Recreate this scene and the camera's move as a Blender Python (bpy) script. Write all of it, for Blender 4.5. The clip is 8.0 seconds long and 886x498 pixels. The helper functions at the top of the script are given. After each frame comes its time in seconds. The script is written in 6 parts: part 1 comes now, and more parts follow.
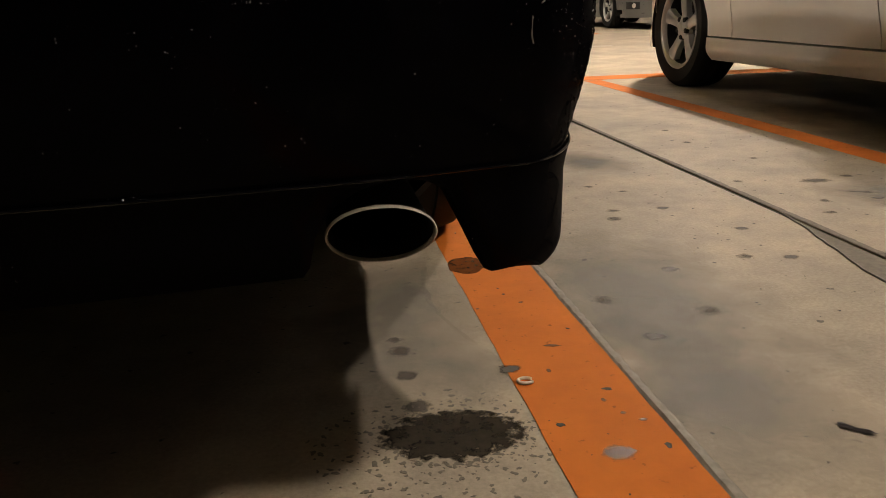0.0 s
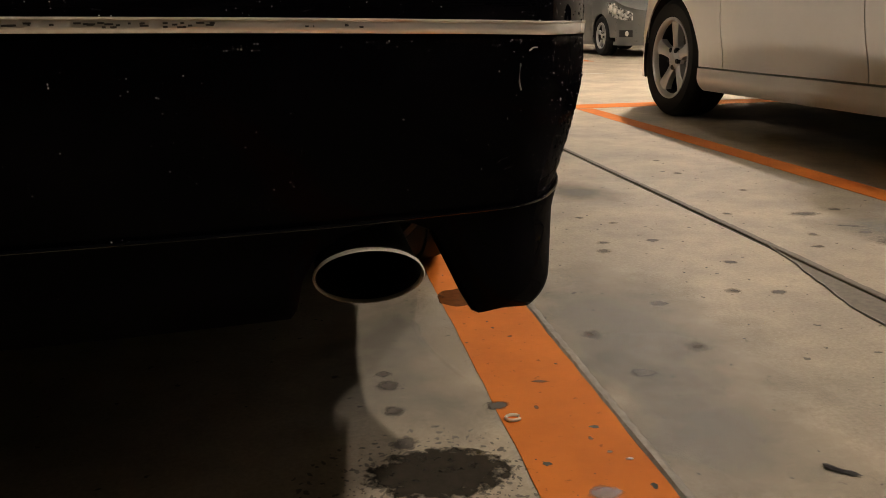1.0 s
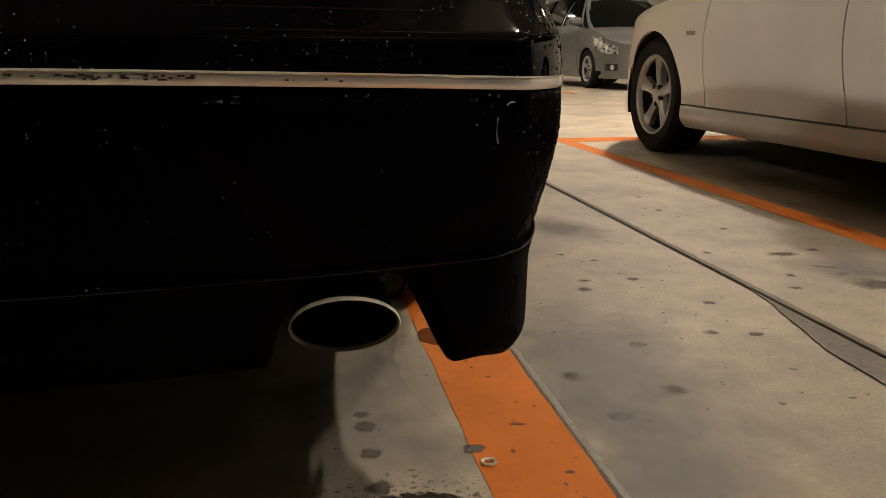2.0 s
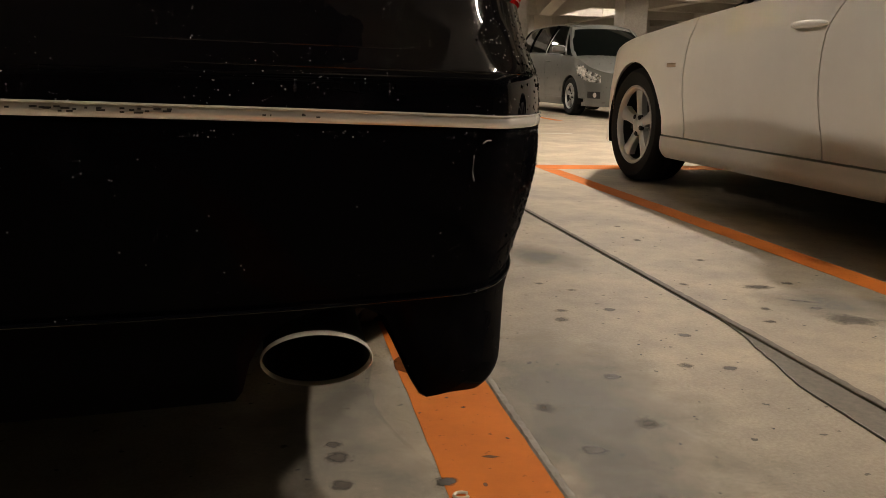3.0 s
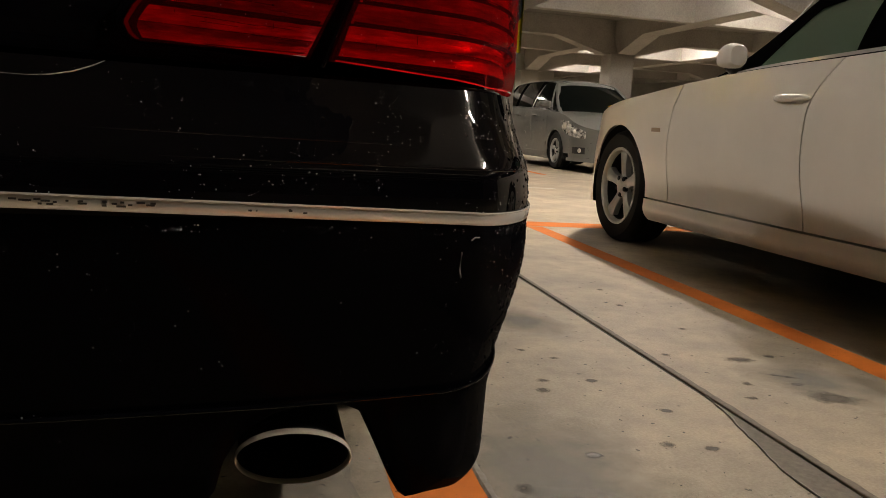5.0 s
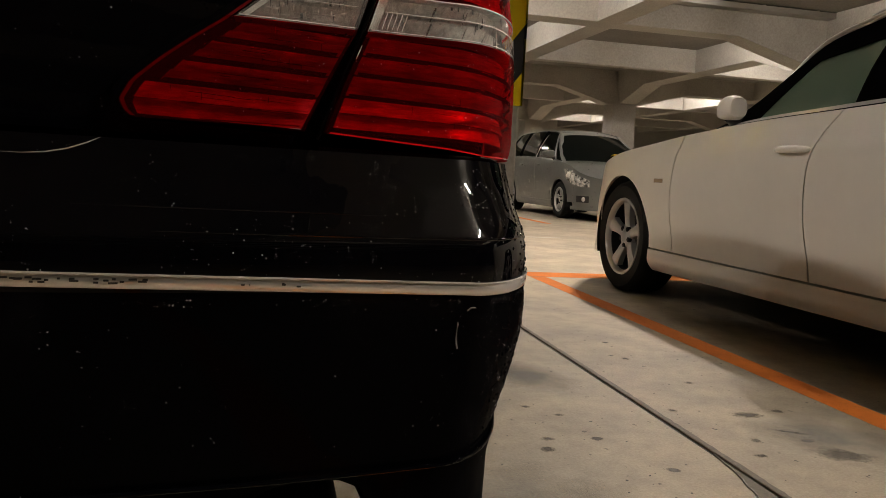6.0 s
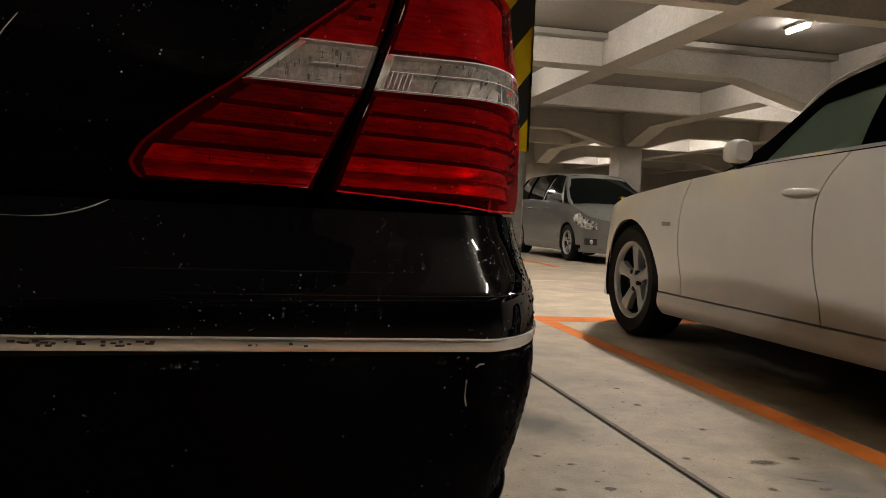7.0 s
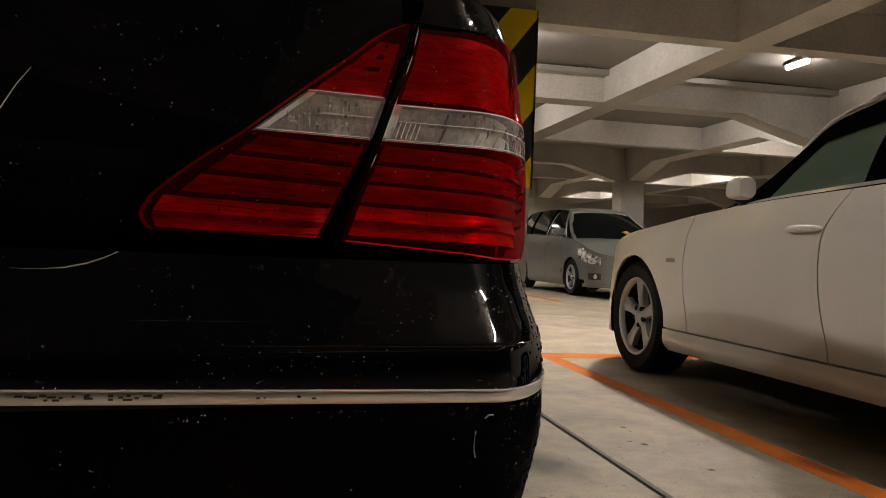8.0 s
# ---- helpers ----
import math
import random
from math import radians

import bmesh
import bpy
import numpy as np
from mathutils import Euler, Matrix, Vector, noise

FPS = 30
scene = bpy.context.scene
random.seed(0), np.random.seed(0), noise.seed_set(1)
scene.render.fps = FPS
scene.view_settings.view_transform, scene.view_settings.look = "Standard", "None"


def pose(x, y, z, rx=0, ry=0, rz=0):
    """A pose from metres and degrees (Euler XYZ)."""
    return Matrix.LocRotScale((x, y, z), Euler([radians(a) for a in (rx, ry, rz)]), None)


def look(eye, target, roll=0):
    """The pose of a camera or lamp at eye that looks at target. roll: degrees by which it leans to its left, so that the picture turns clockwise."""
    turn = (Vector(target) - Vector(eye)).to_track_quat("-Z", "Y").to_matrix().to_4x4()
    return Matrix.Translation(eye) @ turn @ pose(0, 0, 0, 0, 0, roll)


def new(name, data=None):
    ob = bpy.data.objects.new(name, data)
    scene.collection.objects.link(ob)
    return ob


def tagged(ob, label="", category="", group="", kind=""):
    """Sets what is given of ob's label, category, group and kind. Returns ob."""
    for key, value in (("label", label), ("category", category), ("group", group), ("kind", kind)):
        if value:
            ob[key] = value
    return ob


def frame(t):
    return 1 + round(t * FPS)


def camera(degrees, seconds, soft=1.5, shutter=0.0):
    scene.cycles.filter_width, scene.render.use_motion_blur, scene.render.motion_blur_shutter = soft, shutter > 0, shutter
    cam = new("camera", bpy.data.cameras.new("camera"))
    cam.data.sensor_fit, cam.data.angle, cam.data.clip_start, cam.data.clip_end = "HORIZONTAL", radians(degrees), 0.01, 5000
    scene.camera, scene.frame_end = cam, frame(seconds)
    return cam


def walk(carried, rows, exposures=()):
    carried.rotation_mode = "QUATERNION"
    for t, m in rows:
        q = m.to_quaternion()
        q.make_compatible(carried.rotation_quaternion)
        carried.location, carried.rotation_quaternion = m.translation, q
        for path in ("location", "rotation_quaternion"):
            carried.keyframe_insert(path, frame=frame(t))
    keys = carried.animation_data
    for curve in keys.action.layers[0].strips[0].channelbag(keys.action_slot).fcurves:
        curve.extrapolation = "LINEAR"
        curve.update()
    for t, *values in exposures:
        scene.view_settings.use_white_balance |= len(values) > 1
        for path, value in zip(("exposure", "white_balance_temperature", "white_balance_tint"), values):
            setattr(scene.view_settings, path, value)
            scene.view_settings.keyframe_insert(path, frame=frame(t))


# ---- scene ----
cam = camera(58.3, 8.0, 0.75)
PATH = [
    (0, (-0.247, -0.07, 0.513), (0.051, 1.815, -0.085), -1.6),
    (0.5, (-0.244, -0.07, 0.522), (0.063, 1.821, -0.052), -1.3),
    (1, (-0.241, -0.071, 0.533), (0.078, 1.827, -0.011), -0.9),
    (1.5, (-0.237, -0.072, 0.546), (0.1, 1.833, 0.036), -0.4),
    (3, (-0.226, -0.073, 0.57), (0.181, 1.839, 0.146), 1.7),
    (3.5, (-0.225, -0.073, 0.578), (0.204, 1.84, 0.18), 2.4),
    (4, (-0.222, -0.07, 0.588), (0.221, 1.845, 0.219), 2.9),
    (4.5, (-0.225, -0.066, 0.598), (0.227, 1.854, 0.264), 3.1),
    (4.7, (-0.228, -0.058, 0.605), (0.229, 1.861, 0.279), 3.6),
    (6, (-0.217, -0.045, 0.635), (0.215, 1.899, 0.447), 3.2),
    (6.5, (-0.213, -0.045, 0.642), (0.205, 1.906, 0.508), 2.8),
    (7, (-0.216, -0.043, 0.647), (0.191, 1.913, 0.567), 2.5),
    (7.5, (-0.219, -0.043, 0.656), (0.181, 1.917, 0.623), 2.3),
    (8, (-0.221, -0.041, 0.661), (0.175, 1.919, 0.667), 2.3),
]
walk(cam, [(t, look(eye, target, roll)) for t, eye, target, roll in PATH], [(0.0, -0.15, 6800, 12), (1.5, -0.22, 6700, 11), (4.0, -0.28, 6550, 10), (6.0, -0.36, 6350, 10), (8.0, -0.48, 6150, 11)])

# ---- light ----
world = bpy.data.worlds.new("dim_garage_air")
scene.world = world
world.use_nodes = True
world.node_tree.nodes["Background"].inputs[0].default_value = (1.0, 0.9, 0.78, 1)
world.node_tree.nodes["Background"].inputs[1].default_value = 0.002
LAMP_GLOW = 1200.0
scene.view_settings.exposure = 0.0


# ---- materials ----
def mat(name, col, rough=0.5, metal=0.0, coat=0.0, **more):
    m = bpy.data.materials.new(name)
    m.use_nodes = True
    b = m.node_tree.nodes["Principled BSDF"]
    b.inputs["Base Color"].default_value = (*col, 1)
    b.inputs["Roughness"].default_value = rough
    b.inputs["Metallic"].default_value = metal
    b.inputs["Coat Weight"].default_value = coat
    b.inputs["Coat Roughness"].default_value = 0.03
    for k, v in more.items():
        b.inputs[k.replace("_", " ")].default_value = v
    return m


def nodes_of(m):
    nt = m.node_tree
    return nt, nt.nodes["Principled BSDF"]


def add_node(nt, kind, **props):
    n = nt.nodes.new(kind)
    for k, v in props.items():
        n.inputs[k.replace("_", " ")].default_value = v
    return n


def ramp(nt, src, stops):
    r = nt.nodes.new("ShaderNodeValToRGB")
    el = r.color_ramp.elements
    while len(el) < len(stops):
        el.new(0.5)
    for e, (p, c) in zip(el, stops):
        e.position, e.color = p, (*c, 1) if len(c) == 3 else c
    nt.links.new(src, r.inputs[0])
    return r.outputs[0]


def noise_at(nt, scale, detail=6.0, rough=0.6, stretch=None):
    tc = nt.nodes.new("ShaderNodeTexCoord")
    src = tc.outputs["Object"]
    if stretch:
        mp = nt.nodes.new("ShaderNodeMapping")
        mp.inputs["Scale"].default_value = stretch
        nt.links.new(src, mp.inputs[0])
        src = mp.outputs[0]
    n = add_node(nt, "ShaderNodeTexNoise", Scale=scale, Detail=detail, Roughness=rough)
    nt.links.new(src, n.inputs["Vector"])
    return n.outputs["Fac"]


def mixed(nt, fac, a, b, mode="MIX"):
    n = nt.nodes.new("ShaderNodeMix")
    n.data_type, n.blend_type = "RGBA", mode
    if isinstance(fac, float):
        n.inputs[0].default_value = fac
    else:
        nt.links.new(fac, n.inputs[0])
    for sock, v in ((n.inputs[6], a), (n.inputs[7], b)):
        if isinstance(v, tuple):
            sock.default_value = (*v, 1)
        else:
            nt.links.new(v, sock)
    return n.outputs[2]


def bump(nt, b, src, strength, dist):
    n = add_node(nt, "ShaderNodeBump", Strength=strength, Distance=dist)
    nt.links.new(src, n.inputs["Height"])
    nt.links.new(n.outputs[0], b.inputs["Normal"])


def concrete(name, light, dark, big, fine, rough, relief, spots=0.0, patch=0.0):
    m = mat(name, light, rough, Specular_IOR_Level=0.25)
    nt, b = nodes_of(m)
    cloud = ramp(nt, noise_at(nt, big, 5, 0.62), [(0.36, (0, 0, 0)), (0.66, (1, 1, 1))])
    grain = noise_at(nt, fine, 8, 0.7)
    base = mixed(nt, cloud, dark, light)
    col = mixed(nt, 0.35, base, ramp(nt, grain, [(0.3, tuple(c * 0.5 for c in light)), (0.7, tuple(min(1, c * 1.25) for c in light))]))
    if patch:
        col = mixed(nt, 1.0, col, ramp(nt, noise_at(nt, patch, 5, 0.55), [(0.36, (0.82, 0.83, 0.86)), (0.62, (1, 1, 1))]), "MULTIPLY")
        col = mixed(nt, 1.0, col, ramp(nt, noise_at(nt, patch * 4, 4, 0.6), [(0.34, (0.93, 0.93, 0.94)), (0.55, (1, 1, 1))]), "MULTIPLY")
    if spots:
        pits = ramp(nt, noise_at(nt, spots, 2, 0.5), [(0.70, (0, 0, 0)), (0.73, (1, 1, 1))])
        col = mixed(nt, pits, col, tuple(c * 0.35 for c in dark))
    nt.links.new(col, b.inputs["Base Color"])
    nt.links.new(ramp(nt, grain, [(0.2, (rough + 0.12,) * 3), (0.8, (rough - 0.12,) * 3)]), b.inputs["Roughness"])
    bump(nt, b, grain, relief, 0.004)
    return m


FLOOR = concrete("worn_concrete_floor", (0.52, 0.43, 0.305), (0.315, 0.28, 0.22), 1.6, 140.0, 0.62, 0.12, 38.0, 4.5)
PAINTED = concrete("offwhite_painted_concrete", (0.47, 0.44, 0.395), (0.33, 0.31, 0.28), 0.8, 30.0, 0.75, 0.12)
SLAB = concrete("raw_ceiling_concrete", (0.24, 0.222, 0.198), (0.165, 0.152, 0.135), 0.9, 24.0, 0.8, 0.15)
DADO = concrete("grey_dado_paint", (0.16, 0.155, 0.15), (0.11, 0.105, 0.10), 2.0, 40.0, 0.6, 0.1)
SEALANT = concrete("dark_joint_sealant", (0.075, 0.068, 0.06), (0.045, 0.042, 0.04), 8.0, 90.0, 0.6, 0.3)
MORTAR = concrete("pale_joint_mortar", (0.33, 0.31, 0.27), (0.20, 0.19, 0.17), 9.0, 120.0, 0.7, 0.5)


def paint_line(name, light, dark):
    m = mat(name, light, 0.75, Specular_IOR_Level=0.15)
    nt, b = nodes_of(m)
    grime_reflection = ramp(nt, noise_at(nt, 5.0, 6, 0.65), [(0.35, (0, 0, 0)), (0.7, (1, 1, 1))])
    worn = ramp(nt, noise_at(nt, 60.0, 4, 0.6), [(0.64, (0, 0, 0)), (0.72, (1, 1, 1))])
    col = mixed(nt, grime_reflection, dark, light)
    col = mixed(nt, worn, col, tuple(c * 0.6 for c in dark))
    nt.links.new(col, b.inputs["Base Color"])
    bump(nt, b, noise_at(nt, 90.0, 6, 0.7), 0.2, 0.002)
    return m


ORANGE = paint_line("orange_floor_paint", (0.70, 0.198, 0.028), (0.55, 0.150, 0.022))
YELLOW = mat("yellow_rubber", (0.88, 0.62, 0.012), 0.55, Specular_IOR_Level=0.1)
BLACK_RUBBER = mat("black_rubber", (0.02, 0.02, 0.022), 0.55)


def lit_paint(name, col, flake=0.0, rough=0.28, dirt=0.15):
    m = mat(name, col, rough, 0.0, 1.0)
    nt, b = nodes_of(m)
    film = ramp(nt, noise_at(nt, 3.0, 6, 0.6), [(0.35, (0, 0, 0)), (0.75, (1, 1, 1))])
    c = mixed(nt, film, tuple(v * (1 - dirt) for v in col), col)
    nt.links.new(c, b.inputs["Base Color"])
    b.inputs["Metallic"].default_value = flake
    nt.links.new(ramp(nt, noise_at(nt, 14.0, 4, 0.6), [(0.3, (rough * 0.8,) * 3), (0.8, (rough * 1.25,) * 3)]), b.inputs["Roughness"])
    return m


BLACK_PAINT = lit_paint("wet_black_car_paint", (0.002, 0.002, 0.003), 0.0, 0.4)
for key, value in (("Specular IOR Level", 0.0), ("Coat Weight", 0.8), ("Coat IOR", 1.45)):
    BLACK_PAINT.node_tree.nodes["Principled BSDF"].inputs[key].default_value = value
runs, paint = nodes_of(BLACK_PAINT)
wavy = add_node(runs, "ShaderNodeBump", Strength=0.16, Distance=0.0022)
runs.links.new(noise_at(runs, 15.0, 2, 0.5, (2.4, 2.4, 0.45)), wavy.inputs["Height"])
runs.links.new(wavy.outputs[0], paint.inputs["Coat Normal"])
# The same black with a much weaker clear coat.
DULL_BLACK = lit_paint("weak_coat_black_car_paint", (0.002, 0.002, 0.003), 0.0, 0.45)
for key, value in (("Specular IOR Level", 0.0), ("Coat Weight", 0.05), ("Coat IOR", 1.42)):
    DULL_BLACK.node_tree.nodes["Principled BSDF"].inputs[key].default_value = value
WHITE_PAINT = lit_paint("pearl_white_car_paint", (0.80, 0.765, 0.70), 0.0, 0.35, 0.08)
WHITE_PAINT.node_tree.nodes["Principled BSDF"].inputs["Coat Weight"].default_value = 0.55
SILVER_PAINT = lit_paint("grey_silver_car_paint", (0.145, 0.150, 0.142), 0.25, 0.33, 0.06)
CHROME = mat("chrome", (0.92, 0.90, 0.86), 0.10, 0.58)
BRUSHED = mat("dull_polished_steel", (0.92, 0.85, 0.72), 0.20, 0.5)
BLACK_TRIM = mat("black_plastic_trim", (0.012, 0.012, 0.013), 0.42)
MATT_BLACK = mat("matt_black_film", (0.002, 0.002, 0.002), 0.7, Specular_IOR_Level=0.0)
# Soot, and the shade in hollows and underbody put into one near-black.
DARK_VOID = mat("soot_and_void_black", (0.004, 0.004, 0.004), 0.9)
TYRE = mat("tyre_rubber", (0.006, 0.006, 0.006), 0.75, Specular_IOR_Level=0.2)
ALLOY = mat("painted_alloy", (0.42, 0.42, 0.41), 0.28, 0.5)


def lens_plastic(name, col, tint, see, rough=0.1):
    """Clear or tinted lamp plastic: a thin lens that lets the reflector behind it show through."""
    m = mat(name, col, rough, 0.0, 0.6, Specular_IOR_Level=0.4)
    nt, b = nodes_of(m)
    film = ramp(nt, noise_at(nt, 9.0, 5, 0.6), [(0.35, tuple(v * 0.7 for v in col)), (0.7, col)])
    nt.links.new(film, b.inputs["Base Color"])
    bump(nt, b, noise_at(nt, 90.0, 3, 0.6), 0.06, 0.0006)
    clear = nt.nodes.new("ShaderNodeBsdfTransparent")
    clear.inputs[0].default_value = (*tint, 1)
    mix = nt.nodes.new("ShaderNodeMixShader")
    mix.inputs[0].default_value = see
    nt.links.new(b.outputs[0], mix.inputs[1])
    nt.links.new(clear.outputs[0], mix.inputs[2])
    nt.links.new(mix.outputs[0], nt.nodes["Material Output"].inputs[0])
    return m


def foil(name, light, dark, rough, stretch):
    """The silvered reflector behind a lens, with fine moulded lines."""
    m = mat(name, light, rough, 0.25)
    nt, b = nodes_of(m)
    lines = noise_at(nt, 30.0, 4, 0.6, stretch)
    blots = ramp(nt, noise_at(nt, 22.0, 4, 0.65), [(0.34, (0.66,) * 3), (0.6, (1, 1, 1))])
    c = mixed(nt, ramp(nt, lines, [(0.36, (0, 0, 0)), (0.62, (1, 1, 1))]), dark, light)
    nt.links.new(mixed(nt, 1.0, c, blots, "MULTIPLY"), b.inputs["Base Color"])
    bump(nt, b, lines, 0.5, 0.002)
    return m


RED_LENS = lens_plastic("red_lamp_lens", (0.22, 0.014, 0.018), (0.99, 0.145, 0.165), 0.90)
CLEAR_LENS = lens_plastic("clear_lamp_lens", (0.84, 0.82, 0.79), (0.985, 0.985, 0.97), 0.90)
RED_EDGE = mat("bright_red_lens_edge", (0.80, 0.010, 0.016), 0.2, 0.0, 0.4)
RED_WALL = mat("red_moulded_wall", (0.20, 0.004, 0.006), 0.3, 0.0, 0.4)
CLEAR_EDGE = mat("bright_clear_lens_edge", (0.90, 0.88, 0.85), 0.15, 0.0, 0.6)
FOIL_LEVEL = foil("silvered_reflector_bands", (0.93, 0.91, 0.88), (0.52, 0.50, 0.48), 0.34, (1.4, 1.4, 9))
FOIL_UPRIGHT = foil("silvered_reflector_flutes", (0.94, 0.92, 0.89), (0.55, 0.53, 0.50), 0.28, (7, 7, 1.0))
GLASS = mat("dark_tinted_glass", (0.002, 0.003, 0.0028), 0.04, 0.0, 0.0, Specular_IOR_Level=0.12)
# Opaque green stands in for the lit view through the pane.
GREEN_GLASS = mat("green_opaque_glass", (0.075, 0.115, 0.082), 0.05, Specular_IOR_Level=0.35)
# Opaque pale drops, the sparkle put into their colour.
WATER_GLINT = mat("pale_glint_bead", (1, 1, 1), 0.3, 0.55, 1.0)
WATER = mat("water_bead", (1, 1, 1), 0.02, 0.0, 0.0, Transmission_Weight=1.0, IOR=1.33)
STEEL = mat("galvanised_metal", (0.34, 0.32, 0.29), 0.45, 0.6)
def tube_glow(name, share):
    return mat(name, (1, 1, 1), 0.5, Emission_Color=(1.0, 0.885, 0.755, 1), Emission_Strength=LAMP_GLOW * share)


TUBE_MAIN, TUBE_FAR = tube_glow("bright_lit_tube", 1.32), tube_glow("far_fill_tube", 0.80)
TUBE_AISLE = tube_glow("aisle_fill_tube", 0.24)
TUBE_HID = tube_glow("hidden_fill_tube", 0.36)
TUBE_LEFT = tube_glow("left_lit_tube", 0.5)
TUBE_LOW, TUBE_DIM = tube_glow("weak_lit_tube", 0.56), tube_glow("dim_lit_tube", 0.20)


# ---- mesh helpers ----
def put(bm, name):
    bmesh.ops.recalc_face_normals(bm, faces=bm.faces[:])
    me = bpy.data.meshes.new(name)
    bm.to_mesh(me)
    bm.free()
    return me


def part(name, bm, material, parent=None, label="", smooth=False):
    ob = new(name, put(bm, name))
    ob.data.materials.append(material)
    if smooth:
        ob.data.polygons.foreach_set("use_smooth", [True] * len(ob.data.polygons))
        ob.data.set_sharp_from_angle(angle=radians(38))
    if parent is not None:
        ob.parent = parent
    if label:
        ob["label"] = label
    return ob


def thing(name, label, category, group="", kind="", at=(0, 0, 0), turn=0.0):
    ob = new(name)
    ob.matrix_basis = pose(*at, 0, 0, turn)
    ob.empty_display_size = 0.2
    return tagged(ob, label, category, group, kind)


def add_box(bm, x0, x1, y0, y1, z0, z1, bevel=0.0, seg=2):
    vs = [bm.verts.new((x, y, z)) for z in (z0, z1) for x, y in ((x0, y0), (x1, y0), (x1, y1), (x0, y1))]
    fs = [(0, 3, 2, 1), (4, 5, 6, 7), (0, 1, 5, 4), (1, 2, 6, 5), (2, 3, 7, 6), (3, 0, 4, 7)]
    faces = [bm.faces.new([vs[i] for i in f]) for f in fs]
    if bevel:
        edges = list({e for f in faces for e in f.edges})
        bmesh.ops.bevel(bm, geom=edges, offset=bevel, segments=seg, affect="EDGES", profile=0.5)
    return bm


def box(x0, x1, y0, y1, z0, z1, bevel=0.0, seg=2):
    return add_box(bmesh.new(), x0, x1, y0, y1, z0, z1, bevel, seg)


def add_prism(bm, outline, y0, y1, axis="y"):
    """A prism over an outline of (u, z) pairs: along y (u is x) or along x (u is y); axis z: outline is (x, y)."""
    def p(u, z, v):
        return (u, v, z) if axis == "y" else (v, u, z) if axis == "x" else (u, z, v)
    a = [bm.verts.new(p(u, z, y0)) for u, z in outline]
    b = [bm.verts.new(p(u, z, y1)) for u, z in outline]
    n = len(a)
    bm.faces.new(a[::-1])
    bm.faces.new(b)
    for i in range(n):
        bm.faces.new((a[i], a[(i + 1) % n], b[(i + 1) % n], b[i]))
    return bm


def prism(outline, y0, y1, axis="y"):
    return add_prism(bmesh.new(), outline, y0, y1, axis)


def add_grid(bm, fn, nu, nv):
    rows = [[bm.verts.new(fn(i / nu, j / nv)) for j in range(nv + 1)] for i in range(nu + 1)]
    for i in range(nu):
        for j in range(nv):
            bm.faces.new((rows[i][j], rows[i + 1][j], rows[i + 1][j + 1], rows[i][j + 1]))
    return rows


def shell(fn, nu, nv, inward, thick=0.004):
    """A curved panel with thickness: fn(u, v) its outer face, inward(u, v) the direction to its inner face."""
    bm = bmesh.new()
    a = add_grid(bm, fn, nu, nv)
    b = add_grid(bm, lambda u, v: Vector(fn(u, v)) + Vector(inward(u, v)) * thick, nu, nv)
    edge = [(i, 0) for i in range(nu + 1)] + [(nu, j) for j in range(1, nv + 1)] + [(i, nv) for i in range(nu - 1, -1, -1)] + [(0, j) for j in range(nv - 1, 0, -1)]
    for k in range(len(edge)):
        (i, j), (m, n) = edge[k], edge[(k + 1) % len(edge)]
        bm.faces.new((a[i][j], a[m][n], b[m][n], b[i][j]))
    bmesh.ops.remove_doubles(bm, verts=bm.verts[:], dist=0.00005)
    return bm


def add_lathe(bm, profile, n=48, centre=(0, 0, 0), axis="x"):
    """Turns (radius, along) pairs about an axis; closed when the profile's ends have radius 0 or meet."""
    rings = []
    for k in range(n):
        t = 2 * math.pi * k / n
        c, s = math.cos(t), math.sin(t)
        ring = []
        for r, h in profile:
            q = (h, r * c, r * s) if axis == "x" else (r * c, h, r * s) if axis == "y" else (r * c, r * s, h)
            ring.append(bm.verts.new(Vector(q) + Vector(centre)))
        rings.append(ring)
    for k in range(n):
        a, b = rings[k], rings[(k + 1) % n]
        for i in range(len(profile) - 1):
            bm.faces.new((a[i], b[i], b[i + 1], a[i + 1]))
    bmesh.ops.remove_doubles(bm, verts=bm.verts[:], dist=0.00005)
    return bm


def lathe(profile, n=48, centre=(0, 0, 0), axis="x"):
    return add_lathe(bmesh.new(), profile, n, centre, axis)


def add_tube(bm, points, radius, n=8):
    rings = []
    pts = [Vector(p) for p in points]
    for i, p in enumerate(pts):
        d = (pts[min(i + 1, len(pts) - 1)] - pts[max(i - 1, 0)]).normalized()
        side = d.cross(Vector((0, 0, 1)))
        side = side.normalized() if side.length > 0.01 else Vector((1, 0, 0))
        up = side.cross(d)
        rr = radius[i] if isinstance(radius, (list, tuple)) else radius
        rings.append([bm.verts.new(p + (side * math.cos(2 * math.pi * k / n) + up * math.sin(2 * math.pi * k / n)) * rr) for k in range(n)])
    for a, b in zip(rings, rings[1:]):
        for k in range(n):
            bm.faces.new((a[k], a[(k + 1) % n], b[(k + 1) % n], b[k]))
    bm.faces.new(rings[0][::-1])
    bm.faces.new(rings[-1])
    return bm


def tube(points, radius, n=8):
    return add_tube(bmesh.new(), points, radius, n)


def table(rows):
    xs, ys = zip(*rows)
    return lambda v: float(np.interp(v, xs, ys))


